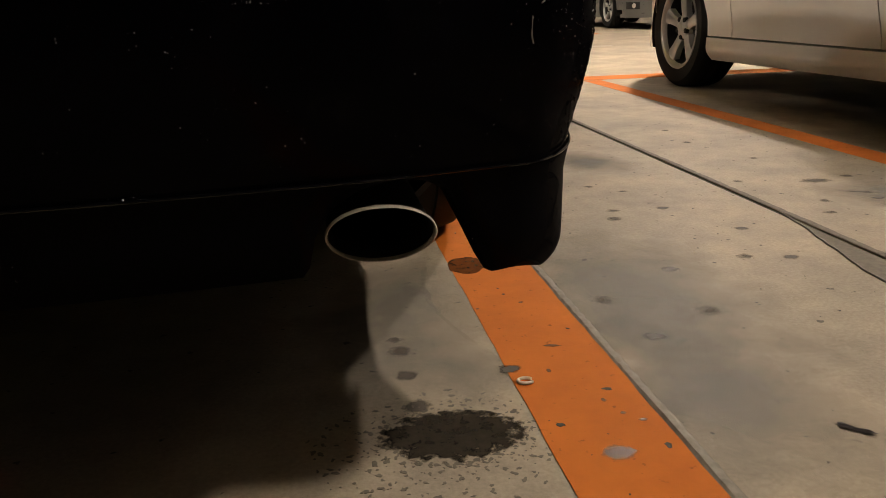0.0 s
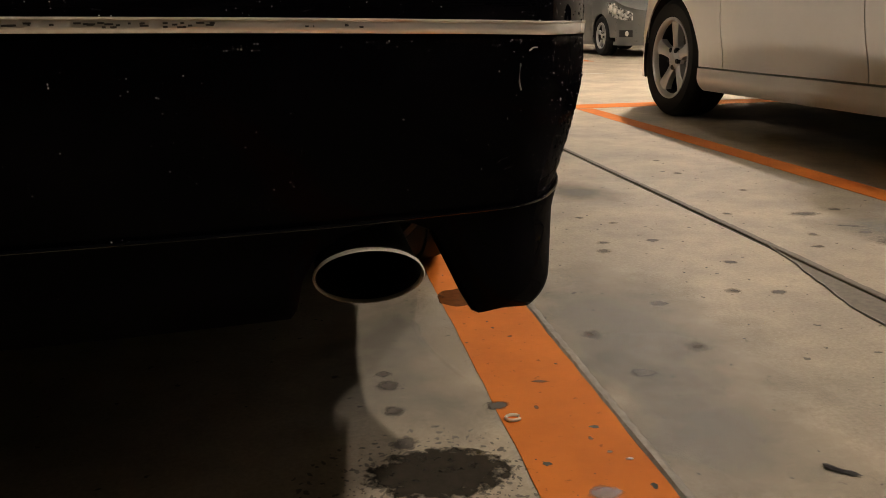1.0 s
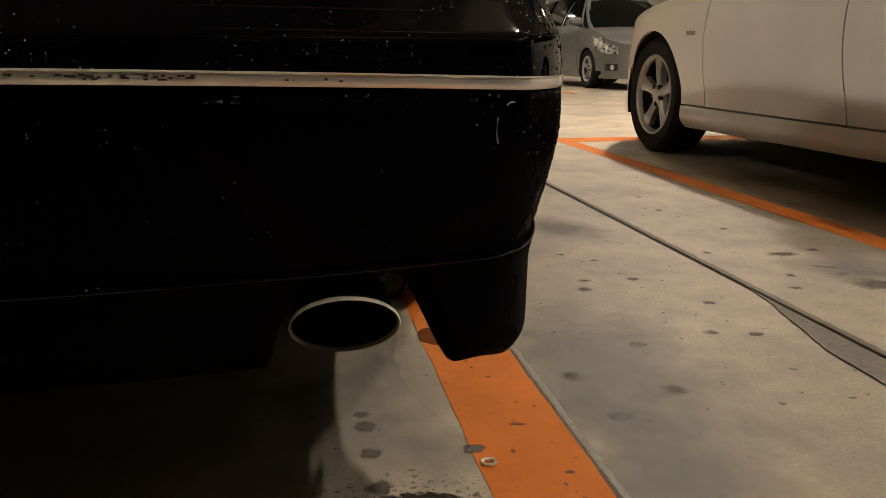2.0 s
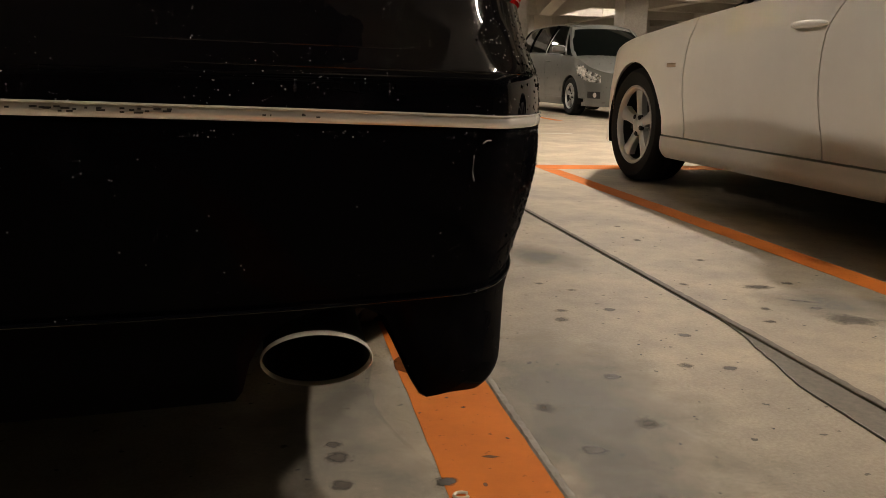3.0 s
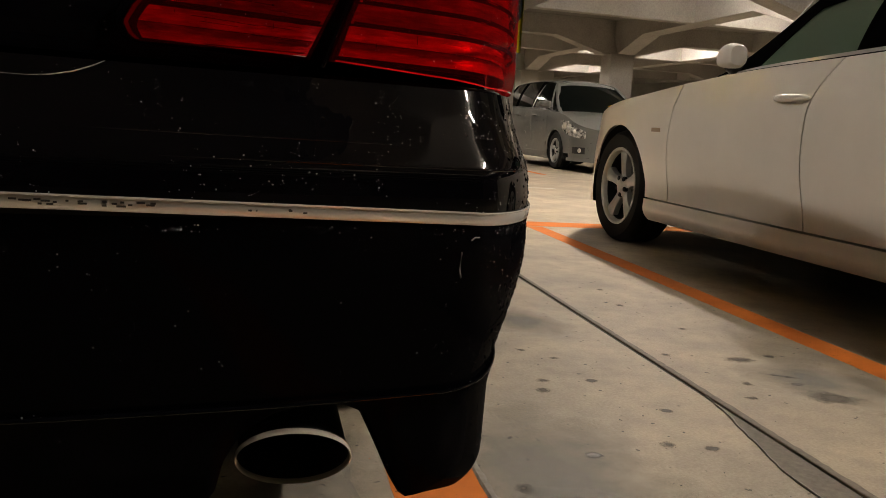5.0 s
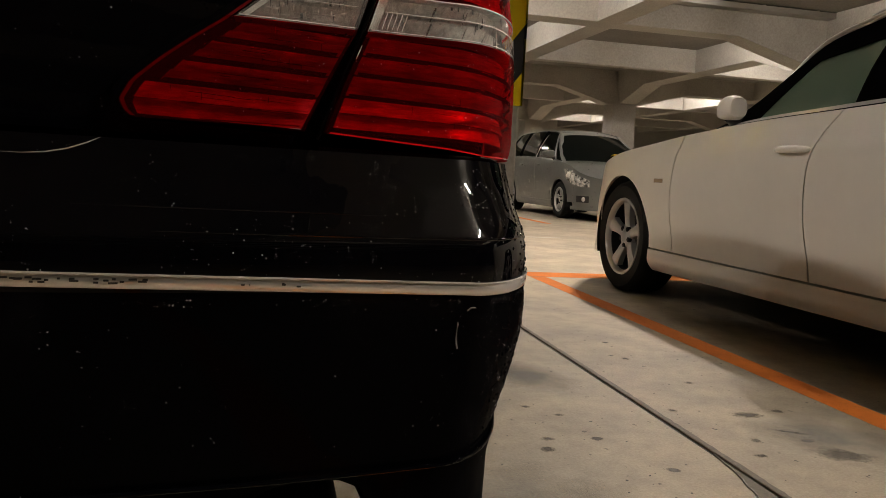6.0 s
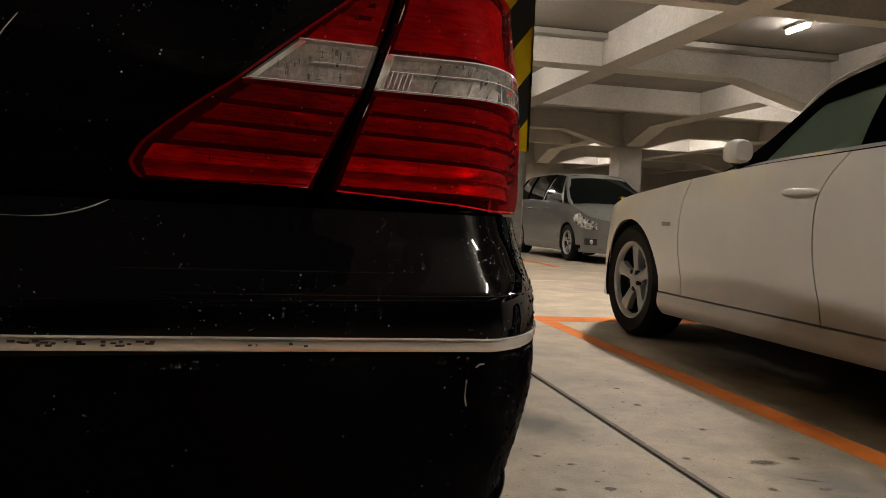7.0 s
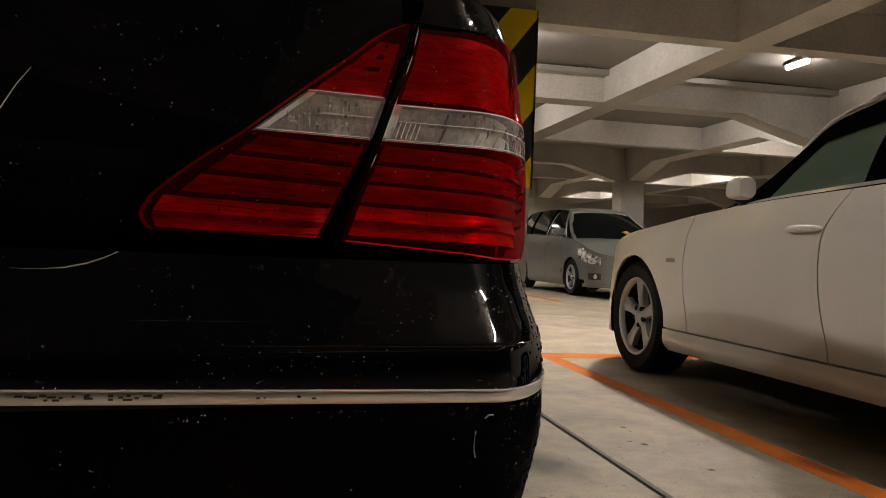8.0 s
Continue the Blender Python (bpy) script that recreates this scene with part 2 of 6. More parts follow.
def smooth_table(rows):
    """A smooth curve through (place, value) rows."""
    xs, ys = np.array([r[0] for r in rows], float), np.array([r[1] for r in rows], float)
    d = np.gradient(ys, xs)

    def f(v):
        v = min(max(v, xs[0]), xs[-1])
        i = min(int(np.searchsorted(xs, v, side="right")) - 1, len(xs) - 2)
        h = xs[i + 1] - xs[i]
        t = (v - xs[i]) / h
        return float((2 * t**3 - 3 * t**2 + 1) * ys[i] + (t**3 - 2 * t**2 + t) * h * d[i] + (3 * t**2 - 2 * t**3) * ys[i + 1] + (t**3 - t**2) * h * d[i + 1])
    return f


# ---- the garage ----
X0, X1, Y0, Y1 = -14.5, 24.0, -22.0, 33.7
BEAM, DECK = 3.0, 3.46

floor = thing("floor", "worn beige concrete garage floor with joints", "floor", kind="structure")
JOINTS = (0.168, 0.852)
edges_x = [X0 - 0.4, JOINTS[0], JOINTS[1], X1 + 0.4]
for a, b in zip(edges_x, edges_x[1:]):
    part("slab", box(a + (0.007 if a > X0 else 0), b - (0.007 if b < X1 else 0), Y0 - 0.4, Y1 + 0.4, -0.15, 0.0, 0.0035, 2), FLOOR, floor)
part("joint_bed", box(X0 - 0.4, X1 + 0.4, Y0 - 0.4, Y1 + 0.4, -0.3, -0.151), SLAB, floor)
part("joint_filler", box(JOINTS[0] - 0.0065, JOINTS[0] + 0.0065, Y0, Y1, -0.149, -0.0015), MORTAR, floor)
part("joint_filler", box(JOINTS[1] - 0.0065, JOINTS[1] + 0.0065, Y0, Y1, -0.149, -0.005), SEALANT, floor)


def strip(name, x0, x1, y0, y1, label, z=0.0012, rag=0.0012, seed=1, material=None):
    """A painted line with slightly ragged edges."""
    rng = random.Random(seed)
    bm = bmesh.new()
    along_y = (y1 - y0) > (x1 - x0)
    n = max(8, int(max(y1 - y0, x1 - x0) / 0.045))
    rows = []
    for i in range(n + 1):
        t = i / n
        j0, j1 = rng.uniform(-rag, rag), rng.uniform(-rag, rag)
        if along_y:
            pair = ((x0 + j0, y0 + (y1 - y0) * t), (x1 + j1, y0 + (y1 - y0) * t))
        else:
            pair = ((x0 + (x1 - x0) * t, y0 + j0), (x0 + (x1 - x0) * t, y1 + j1))
        rows.append([bm.verts.new((*p, h)) for p in pair for h in (0.0004, z)])
    for a, b in zip(rows, rows[1:]):
        bm.faces.new((a[1], a[3], b[3], b[1]))
        bm.faces.new((a[0], a[1], b[1], b[0]))
        bm.faces.new((a[3], a[2], b[2], b[3]))
    ob = part(name, bm, material or ORANGE)
    return tagged(ob, label, "floor marking", "orange bay lines", "structure")


strip("bay_line", 0.002, 0.160, Y0 + 1, 5.12, "wide orange painted line beside a concrete joint", seed=1)
strip("bay_line", 1.462, 1.572, Y0 + 1, 4.84, "orange painted bay line beside the white car", seed=2)
strip("bay_line", 1.462, 4.2, 4.86, 5.10, "orange painted line across the front of the bay", seed=3)
strip("bay_line", 3.70, 3.82, 10.9, 16.2, "orange painted bay line near the silver car", seed=4)


def wall(name, x0, x1, y0, y1, label):
    return tagged(part(name, box(x0, x1, y0, y1, 0, DECK + 0.3), PAINTED if "off-white" in label else DADO), label, "wall", "", "structure")


wall("wall_north", X0 - 0.3, X1 + 0.3, Y1, Y1 + 0.3, "far off-white painted concrete wall")
# South and west walls are unseen, their dark grey added to cut bounce.
wall("wall_south", X0 - 0.3, X1 + 0.3, Y0 - 0.3, Y0, "unseen back wall, dark grey to cut bounced light")
wall("wall_east", X1, X1 + 0.3, Y0, Y1, "off-white painted concrete side wall")
wall("wall_west", X0 - 0.3, X0, Y0, Y1, "unseen side wall, dark grey to cut bounced light")

tagged(part("ceiling", box(X0 - 0.3, X1 + 0.3, Y0 - 0.3, Y1 + 0.3, DECK, DECK + 0.3), SLAB), "raw grey concrete ceiling slab between beams", "ceiling", "", "structure")

COL_X = (-14.6, -6.9, 0.82, 8.50, 16.2)
COL_Y = (-18.2, -10.6, -3.0, 4.57, 11.42, 19.2, 26.4)
MID_X = (-10.75, -3.05, 4.62, 12.35, 20.0)
MID_Y = (-14.4, -6.8, 0.8, 7.74, 15.32, 22.8, 30.0)


def haunched(u0, u1, half, cols, deep, run, step=0.16):
    """The outline of a beam's side that deepens towards its columns."""
    low = []
    for c in cols:
        for d, z in ((-run, BEAM), (-step - half, BEAM - deep), (step + half, BEAM - deep), (run, BEAM)):
            if u0 < c + d < u1:
                low.append((c + d, z))
    low.sort()
    return [(u0, DECK), (u0, BEAM)] + low + [(u1, BEAM), (u1, DECK)]


def beam_x(y, width, cols=()):
    bm = prism(haunched(X0, X1, 0.3, cols, 0.36, 1.75), y - width / 2, y + width / 2, "y")
    return tagged(part("ceiling_beam", bm, PAINTED), "off-white concrete beam across the ceiling", "beam", "ceiling beams", "structure")


def beam_y(x, width, y0, y1, cols=()):
    bm = prism(haunched(y0, y1, 0.3, cols, 0.36, 1.75), x - width / 2, x + width / 2, "x")
    return tagged(part("ceiling_beam", bm, PAINTED), "off-white concrete beam along the ceiling", "beam", "ceiling beams", "structure")


for y in MID_Y:
    beam_x(y, 0.26)
for y in COL_Y:
    beam_x(y, 0.42, COL_X)
ys = sorted(MID_Y + COL_Y)
halves = {y: 0.131 if y in MID_Y else 0.211 for y in ys}
stops = [(Y0, 0.0)] + [(y, halves[y]) for y in ys] + [(Y1, 0.0)]
for x in MID_X + COL_X[1:]:
    for (a, ha), (b, hb) in zip(stops, stops[1:]):
        beam_y(x, 0.40 if x in MID_X else 0.44, a + ha, b - hb, COL_Y if x in COL_X else ())


def column(x, y, striped):
    h = 0.31
    c = thing("column", "off-white square concrete column with grey painted foot", "column", "columns", "structure", (x, y, 0))
    part("shaft", box(-h, h, -h, h, 0.505, BEAM - 0.361, 0.012, 2), PAINTED, c)
    part("foot", box(-h - 0.004, h + 0.004, -h - 0.004, h + 0.004, 0, 0.504, 0.012, 2), DADO, c)
    if not striped:
        return c
    c["label"] = "off-white concrete column wrapped in black and yellow guards"
    z0, z1, pitch = 1.035, 2.04, 0.256
    g = h + 0.012
    for side in range(4):
        turn = Matrix.Rotation(side * math.pi / 2, 4, "Z")
        k = -6
        while z0 + k * pitch < z1:
            a = z0 + k * pitch + 0.11
            poly = [(-g, a), (g, a + 2 * g * 1.33), (g, a + 2 * g * 1.33 + pitch), (-g, a + pitch)]
            poly = clip_band(poly, z0, z1)
            if len(poly) > 2:
                bm = prism(poly, -g - 0.0001 * (side % 2), -h - 0.001)
                bm.transform(turn)
                part("guard_stripe", bm, YELLOW if k % 2 == 0 else BLACK_RUBBER, c, "yellow rubber stripe" if k % 2 == 0 else "black rubber stripe")
            k += 1
    return c


def clip_band(poly, z0, z1):
    for z, keep in ((z0, 1), (z1, -1)):
        out = []
        for (u, a), (v, b) in zip(poly, poly[1:] + poly[:1]):
            ina, inb = keep * (a - z) >= 0, keep * (b - z) >= 0
            if ina:
                out.append((u, a))
            if ina != inb:
                t = (z - a) / (b - a)
                out.append((u + (v - u) * t, z))
        poly = out
    return poly


for x in COL_X[1:]:
    for y in COL_Y:
        if y > 0:
            column(x, y, x == 0.82 and y == 4.57)


def strip_lamp(x, y, z, glow, size=1.0):
    lamp = thing("ceiling_lamp", "lit fluorescent lamp, seen or added, under the ceiling slab", "ceiling lamp", "ceiling lamps", "", (x, y, z))
    part("housing", box(-0.075 * size, 0.075 * size, -0.34 * size, 0.34 * size, -0.05, -0.002, 0.008), STEEL, lamp)
    part("tube", box(-0.034 * size, 0.034 * size, -0.32 * size, 0.32 * size, -0.05 - 0.075 * size, -0.0505, 0.02 * size, 3), glow, lamp, "glowing warm white tube")
    return lamp


def hooded_lamp(x, y, glow, deep=0.16):
    """A batten in an added, unseen hood, which keeps its light off the beams."""
    lamp = thing("ceiling_lamp", "unseen lit fluorescent lamp in an added hood", "ceiling lamp", "ceiling lamps", "", (x, y, DECK))
    part("housing", box(-0.075, 0.075, -0.34, 0.34, -0.05, -0.002, 0.008), STEEL, lamp)
    part("tube", box(-0.034, 0.034, -0.32, 0.32, -0.125, -0.0505, 0.02, 3), glow, lamp, "glowing warm white tube")
    for s in (-1, 1):
        part("reflector", prism([(s * 0.078, -0.045), (s * 0.20, -0.086 - deep), (s * 0.204, -0.084 - deep), (s * 0.082, -0.043)], -0.42, 0.42), STEEL, lamp, "bent metal side of the added hood")
        part("end_plate", box(-0.20, 0.20, s * 0.422, s * 0.426, -0.086 - deep, -0.045), STEEL, lamp, "end plate of the added hood")
    return lamp


# Only the first lamp is seen; far, aisle and hidden tubes are added fill.
LAMPS = [(6.52, 9.58, DECK, TUBE_DIM, 0.72), (2.68, 13.37, DECK, TUBE_AISLE), (6.3, 12.45, DECK, TUBE_HID), (10.4, 13.37, DECK, TUBE_FAR), (10.4, 21.0, DECK, TUBE_FAR), (2.68, 21.0, DECK, TUBE_FAR), (10.4, 28.2, DECK, TUBE_FAR), (2.68, 28.2, DECK, TUBE_FAR), (2.47, 0.3, DECK, TUBE_LOW), (-4.35, 1.8, DECK, TUBE_LEFT), (-4.35, 4.4, DECK, TUBE_LEFT), (2.36, 9.5, DECK, TUBE_HID)]
for p in LAMPS:
    strip_lamp(*p)
hooded_lamp(3.0, 6.05, TUBE_MAIN)

for y0, xa, xb in ((11.42, 0.95, 4.40), (11.42, 4.84, 8.25)):
    tray = thing("cable_tray", "grey metal cable tray along the beam top", "cable tray", "cable trays", "", (0, y0 - 0.34, DECK))
    part("tray", prism([(-0.10, -0.10), (0.10, -0.10), (0.10, -0.02), (0.09, -0.02), (0.09, -0.09), (-0.09, -0.09), (-0.09, -0.02), (-0.10, -0.02)], xa, xb, "x"), STEEL, tray)
    for i in range(4):
        u = xa + 0.3 + (xb - xa - 0.6) * i / 3
        part("hanger", box(u - 0.012, u + 0.012, -0.088, 0.088, -0.0895, 0.0, 0.0), STEEL, tray)


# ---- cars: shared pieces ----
# Shade behind the spokes put into the colours of barrel and disc.
BARREL = mat("shaded_dark_alloy", (0.02, 0.02, 0.021), 0.5, 0.5)
ROTOR = mat("shaded_brake_steel", (0.04, 0.037, 0.035), 0.5, 0.5)


def wheel(parent, x, y, r, side, rim_r, width=0.22, spokes=5, steer=0.0, material=None, twin=False):
    """A wheel on its axle: side -1 faces left, +1 right."""
    hub = new("wheel")
    hub.parent = parent
    hub.matrix_basis = pose(x, y, r, 0, 0, steer) @ Matrix.Diagonal((side, 1, 1, 1))
    alloy = material or ALLOY
    w = width / 2
    prof = [(rim_r, -w + 0.01), (rim_r + 0.02, -w), (r - 0.03, -w - 0.006), (r - 0.008, -w + 0.015), (r, -w + 0.04), (r + 0.0, -0.02)]
    for g in (-0.055, -0.01, 0.035):
        prof += [(r, g - 0.006), (r - 0.009, g - 0.004), (r - 0.009, g + 0.004), (r, g + 0.006)]
    prof += [(r, w - 0.04), (r - 0.008, w - 0.015), (r - 0.03, w + 0.006), (rim_r + 0.028, w + 0.003), (rim_r + 0.008, w - 0.004), (rim_r - 0.004, w - 0.012), (rim_r - 0.004, -w + 0.01), (rim_r, -w + 0.01)]
    part("tyre", lathe(prof, 64), TYRE, hub, smooth=True)
    part("rim", lathe([(rim_r - 0.006, w - 0.03), (rim_r + 0.005, w - 0.006), (rim_r + 0.004, w - 0.001), (rim_r - 0.008, w - 0.002), (rim_r - 0.020, w - 0.016), (rim_r - 0.022, w - 0.03), (rim_r - 0.006, w - 0.03)], 64), alloy, hub, smooth=True)
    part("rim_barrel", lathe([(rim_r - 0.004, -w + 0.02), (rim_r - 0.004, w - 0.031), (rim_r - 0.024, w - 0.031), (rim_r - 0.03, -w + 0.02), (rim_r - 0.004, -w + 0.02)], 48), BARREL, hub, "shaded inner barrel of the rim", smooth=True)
    part("brake_disc", lathe([(0.0, 0.0), (rim_r * 0.68, 0.0), (rim_r * 0.68, 0.02), (0.0, 0.02)], 40), ROTOR, hub)
    part("backing", lathe([(0.0, -0.03), (rim_r - 0.032, -0.03), (rim_r - 0.032, -0.022), (0.0, -0.022)], 40), DARK_VOID, hub)
    bm = bmesh.new()
    for k in range(spokes):
        t0 = 2 * math.pi * k / spokes + math.pi / 2
        for off in ((-0.09, 0.09) if twin else (0.0,)):
            def sp(u, v, t0=t0, off=off):
                rad = 0.045 + (rim_r - 0.055) * u
                half = (0.031 - 0.006 * math.sin(math.pi * min(1, u * 1.1)) + 0.018 * u * u) * (0.5 if twin else 1.0)
                t = t0 + off * u
                c = (v - 0.5) * 2
                h = w - 0.016 - 0.016 * (1 - u) ** 2 - 0.010 * abs(c) ** 3
                return (h, rad * math.cos(t) - c * half * math.sin(t), rad * math.sin(t) + c * half * math.cos(t))
            a = add_grid(bm, sp, 10, 6)
            b = add_grid(bm, lambda u, v: Vector(sp(u, v)) - Vector((0.035, 0, 0)), 10, 6)
            for j in (0, 6):
                for i in range(10):
                    bm.faces.new((a[i][j], a[i + 1][j], b[i + 1][j], b[i][j]))
    part("spokes", bm, alloy, hub, "silver alloy spokes", smooth=True)
    part("hub_cap", lathe([(0.0, w - 0.012), (0.030, w - 0.014), (0.036, w - 0.02), (0.062, w - 0.028), (0.07, w - 0.06), (0.0, w - 0.06)], 32), alloy, hub, smooth=True)
    # Bolt holes as near-black plugs, the shade in them given by colour.
    for k in range(5):
        t = 2 * math.pi * (k + 0.5) / 5 + math.pi / 2
        part("bolt_hole", lathe([(0.0, w - 0.0185), (0.0135, w - 0.0185), (0.0145, w - 0.04), (0.0, w - 0.04)], 12, (0, 0.054 * math.cos(t), 0.052 * math.sin(t))), DARK_VOID, hub)
    return hub


# ---- the black saloon ----
CX = -0.81
WZ = smooth_table([(0.245, 0.846), (0.255, 0.860), (0.27, 0.868), (0.285, 0.871), (0.31, 0.873), (0.345, 0.874), (0.358, 0.8715)])
WB_IN = smooth_table([(0.355, 0.868), (0.362, 0.8685), (0.385, 0.8755), (0.41, 0.8835), (0.44, 0.892), (0.47, 0.8985), (0.50, 0.9000), (0.53, 0.8990), (0.552, 0.8990), (0.568, 0.897), (0.585, 0.891), (0.60, 0.8835), (0.62, 0.8755), (0.64, 0.869), (0.652, 0.866)])
WU_IN = smooth_table([(0.645, 0.866), (0.66, 0.871), (0.70, 0.8725), (0.74, 0.872), (0.78, 0.869), (0.81, 0.8655), (0.83, 0.8615), (0.866, 0.8555), (0.887, 0.8495), (0.914, 0.8395), (0.935, 0.829), (0.96, 0.800)])
RZ = smooth_table([(0.245, 0.625), (0.255, 0.612), (0.27, 0.604), (0.30, 0.599), (0.345, 0.596), (0.358, 0.600)])
RB = smooth_table([(0.355, 0.602), (0.365, 0.601), (0.40, 0.599), (0.44, 0.597), (0.48, 0.5955), (0.53, 0.5955), (0.558, 0.5965), (0.572, 0.5985), (0.578, 0.6025), (0.59, 0.612), (0.605, 0.624), (0.62, 0.636), (0.64, 0.648), (0.652, 0.655)])
RU = smooth_table([(0.645, 0.664), (0.66, 0.664), (0.70, 0.667), (0.76, 0.674), (0.82, 0.684), (0.88, 0.698), (0.92, 0.711), (0.945, 0.727), (0.96, 0.76)])


def WB(z):
    return WB_IN(z) + 0.33 * max(0.0, RB(z) - 0.597)


def WU(z):
    return WU_IN(z) + 0.33 * (RU(z) - 0.600) - 0.008 * (1 - min(1.0, max(0.0, (z - 0.87) / 0.03)))


BOW, CA, CB, ARC = 0.126, 0.12, 0.29, 0.335


def around(p, z, wz, rz, out=0.0, ca=CA, cb=CB):
    """A place on the car's rear: p runs from the middle round the right corner and forward along the side."""
    w, r = wz(z) + out, rz(z) - out
    s, p = (1, p) if p >= 0 else (-1, -p)
    xa = wz(z) - ca
    if p <= xa:
        x, y = p, r + BOW * p * p
    else:
        q = p - xa
        th = min(q / ARC, 1.0) * math.pi / 2
        x = xa + (ca + out) * math.sin(th)
        y = r + BOW * xa * xa + 2 * BOW * xa * (min(q / ARC, 1.0) * ca * 0.75) + (cb + out) * (1 - math.cos(th))
        if q > ARC:
            y += q - ARC
    return (s * x, y, z)


def rear_panel(name, p0, p1, z0, z1, wz, rz, material, parent, nu=60, nv=16, out=0.0, label="", thick=0.006):
    """A panel on the rear; p0, p1 may depend on the height z; z0, z1 on p's share."""
    f0 = p0 if callable(p0) else (lambda z: p0)
    f1 = p1 if callable(p1) else (lambda z: p1)
    g0 = z0 if callable(z0) else (lambda u: z0)
    g1 = z1 if callable(z1) else (lambda u: z1)

    def fn(u, v):
        z = g0(u) + (g1(u) - g0(u)) * v
        return around(f0(z) + (f1(z) - f0(z)) * u, z, wz, rz, out)

    def inward(u, v):
        x, y, z = fn(u, v)
        return Vector((-x * 0.8, 0.9, 0)).normalized()
    return part(name, shell(fn, nu, nv, inward, thick), material, parent, label, smooth=True)


saloon = thing("saloon_car", "wet black saloon car beaded with water drops", "car", "", "", (CX, 0, 0))
P_END = 0.78 + ARC + 0.31
rear_panel("rear_bumper", -P_END, P_END, 0.526, 0.650, WB, RB, BLACK_PAINT, saloon, 180, 24, label="wet glossy black upper bumper")
rear_panel("rear_bumper", -P_END, P_END, 0.358, 0.526, WB, RB, DULL_BLACK, saloon, 180, 24, label="black lower bumper with a weak clear coat")


def valance_low(p):
    """The lower edge of the bumper's skirt, with a cut-out round each exhaust."""
    a = abs(p)
    x = a - 0.81
    t = min(1.0, max(0.0, (a - 0.76) / 0.22))
    edge = 0.249 - 0.044 * t * t * (3 - 2 * t) if a > 0.72 else 0.268
    if a > 0.95:
        edge += float(np.interp(a, (0.95, 1.02, 1.15, 1.45), (0.0, 0.07, 0.075, 0.05)))
    pts = ((-0.262, 0.268), (-0.256, 0.300), (-0.238, 0.330), (-0.21, 0.347), (-0.175, 0.354), (-0.147, 0.351), (-0.125, 0.340), (-0.108, 0.305), (-0.091, 0.268), (-0.080, 0.249))
    if -0.262 <= x <= -0.080:
        edge = float(np.interp(x, [q[0] for q in pts], [q[1] for q in pts]))
    return edge


def valance(u, v):
    p = -P_END + 2 * P_END * u
    lo = valance_low(p)
    z = lo + (0.3575 - lo) * v ** 1.3
    curl = max(0.0, 1 - (z - lo) / 0.045) ** 2
    flare = 0.0042 * max(0.0, (z - 0.335) / 0.0225)
    return around(p, z, lambda h: 0.8635 + 0.0035 * min(1.0, (h - 0.2) / 0.15) + flare - 0.018 * curl, lambda h: 0.599 - flare + 0.010 * curl)


part("rear_skirt", shell(valance, 420, 14, lambda u, v: Vector((-0.9 * (2 * u - 1), 0.9, 0)).normalized(), 0.012), DULL_BLACK, saloon, "satin black lower bumper skirt", smooth=True)
bm = bmesh.new()
add_tube(bm, [around(-1.12 + 2.24 * i / 120, 0.3572 + 0.005 * min(1.0, max(0.0, (abs(-1.12 + 2.24 * i / 120) - 0.6) / 0.35)), lambda h: 0.8715, lambda h: 0.5945) for i in range(121)], 0.0016, 8)
part("skirt_lip", bm, BLACK_PAINT, saloon, "glossy rounded lip of the skirt", smooth=True)
# Unseen plate, flared to shape the shadow edge on the floor.
part("skirt_shade_plate", shell(lambda u, v: ((2 * u - 1) * min(0.875, 0.65 + 0.285 * v), 0.78 + 0.68 * v, 0.285 + 0.02 * v), 8, 8, lambda u, v: (0, 0, 1), 0.01), DARK_VOID, saloon)


for name, z, p0, p1, r, label in (("bumper_crease", 0.5935, 0.42, 0.72, 0.0007, "fine pressed crease in the bumper top"), ("bumper_ledge", 0.5745, 0.50, 1.06, 0.0012, "rounded ledge of the bumper top")):
    for s in (1, -1):
        bm = bmesh.new()
        add_tube(bm, [around(s * (p0 + (p1 - p0) * i / 50), z - 0.004 * ((p0 + (p1 - p0) * i / 50) / 1.06 - 0.8), WB, RB, -0.0002) for i in range(51)], [r * min(1.0, 0.2 + 4 * i / 50, 0.2 + 4 * (50 - i) / 50) for i in range(51)], 8)
        part(name, bm, BLACK_PAINT, saloon, label, smooth=True)


def strip_rim(u, v):
    p = -(0.79 + ARC * 0.93) + 2 * (0.79 + ARC * 0.93) * u
    z = 0.5222 + 0.0118 * v + 0.011 * max(0.0, 1 - (p / 0.80) ** 2)
    bulge = 0.0045 * math.sin(math.pi * min(1.0, max(0.0, v))) ** 0.45
    return around(p, z, WB, RB, 0.0008 + 0.40 * bulge)


part("chrome_strip", shell(strip_rim, 200, 14, lambda u, v: Vector((-0.9 * (2 * u - 1), 0.9, 0)).normalized(), 0.006), CHROME, saloon, "bright chrome strip round the bumper", smooth=True)

bm = bmesh.new()
add_tube(bm, [around(-1.09 + 2.18 * i / 160, 0.5338 + 0.011 * max(0.0, 1 - ((-1.09 + 2.18 * i / 160) / 0.80) ** 2), WB, RB, 0.0022) for i in range(161)], 0.0011, 8)
part("strip_edge", bm, CHROME, saloon, "polished upper edge of the chrome strip", smooth=True)
# Dark reflections in the chrome, put on as small black patches.
rng = random.Random(3)
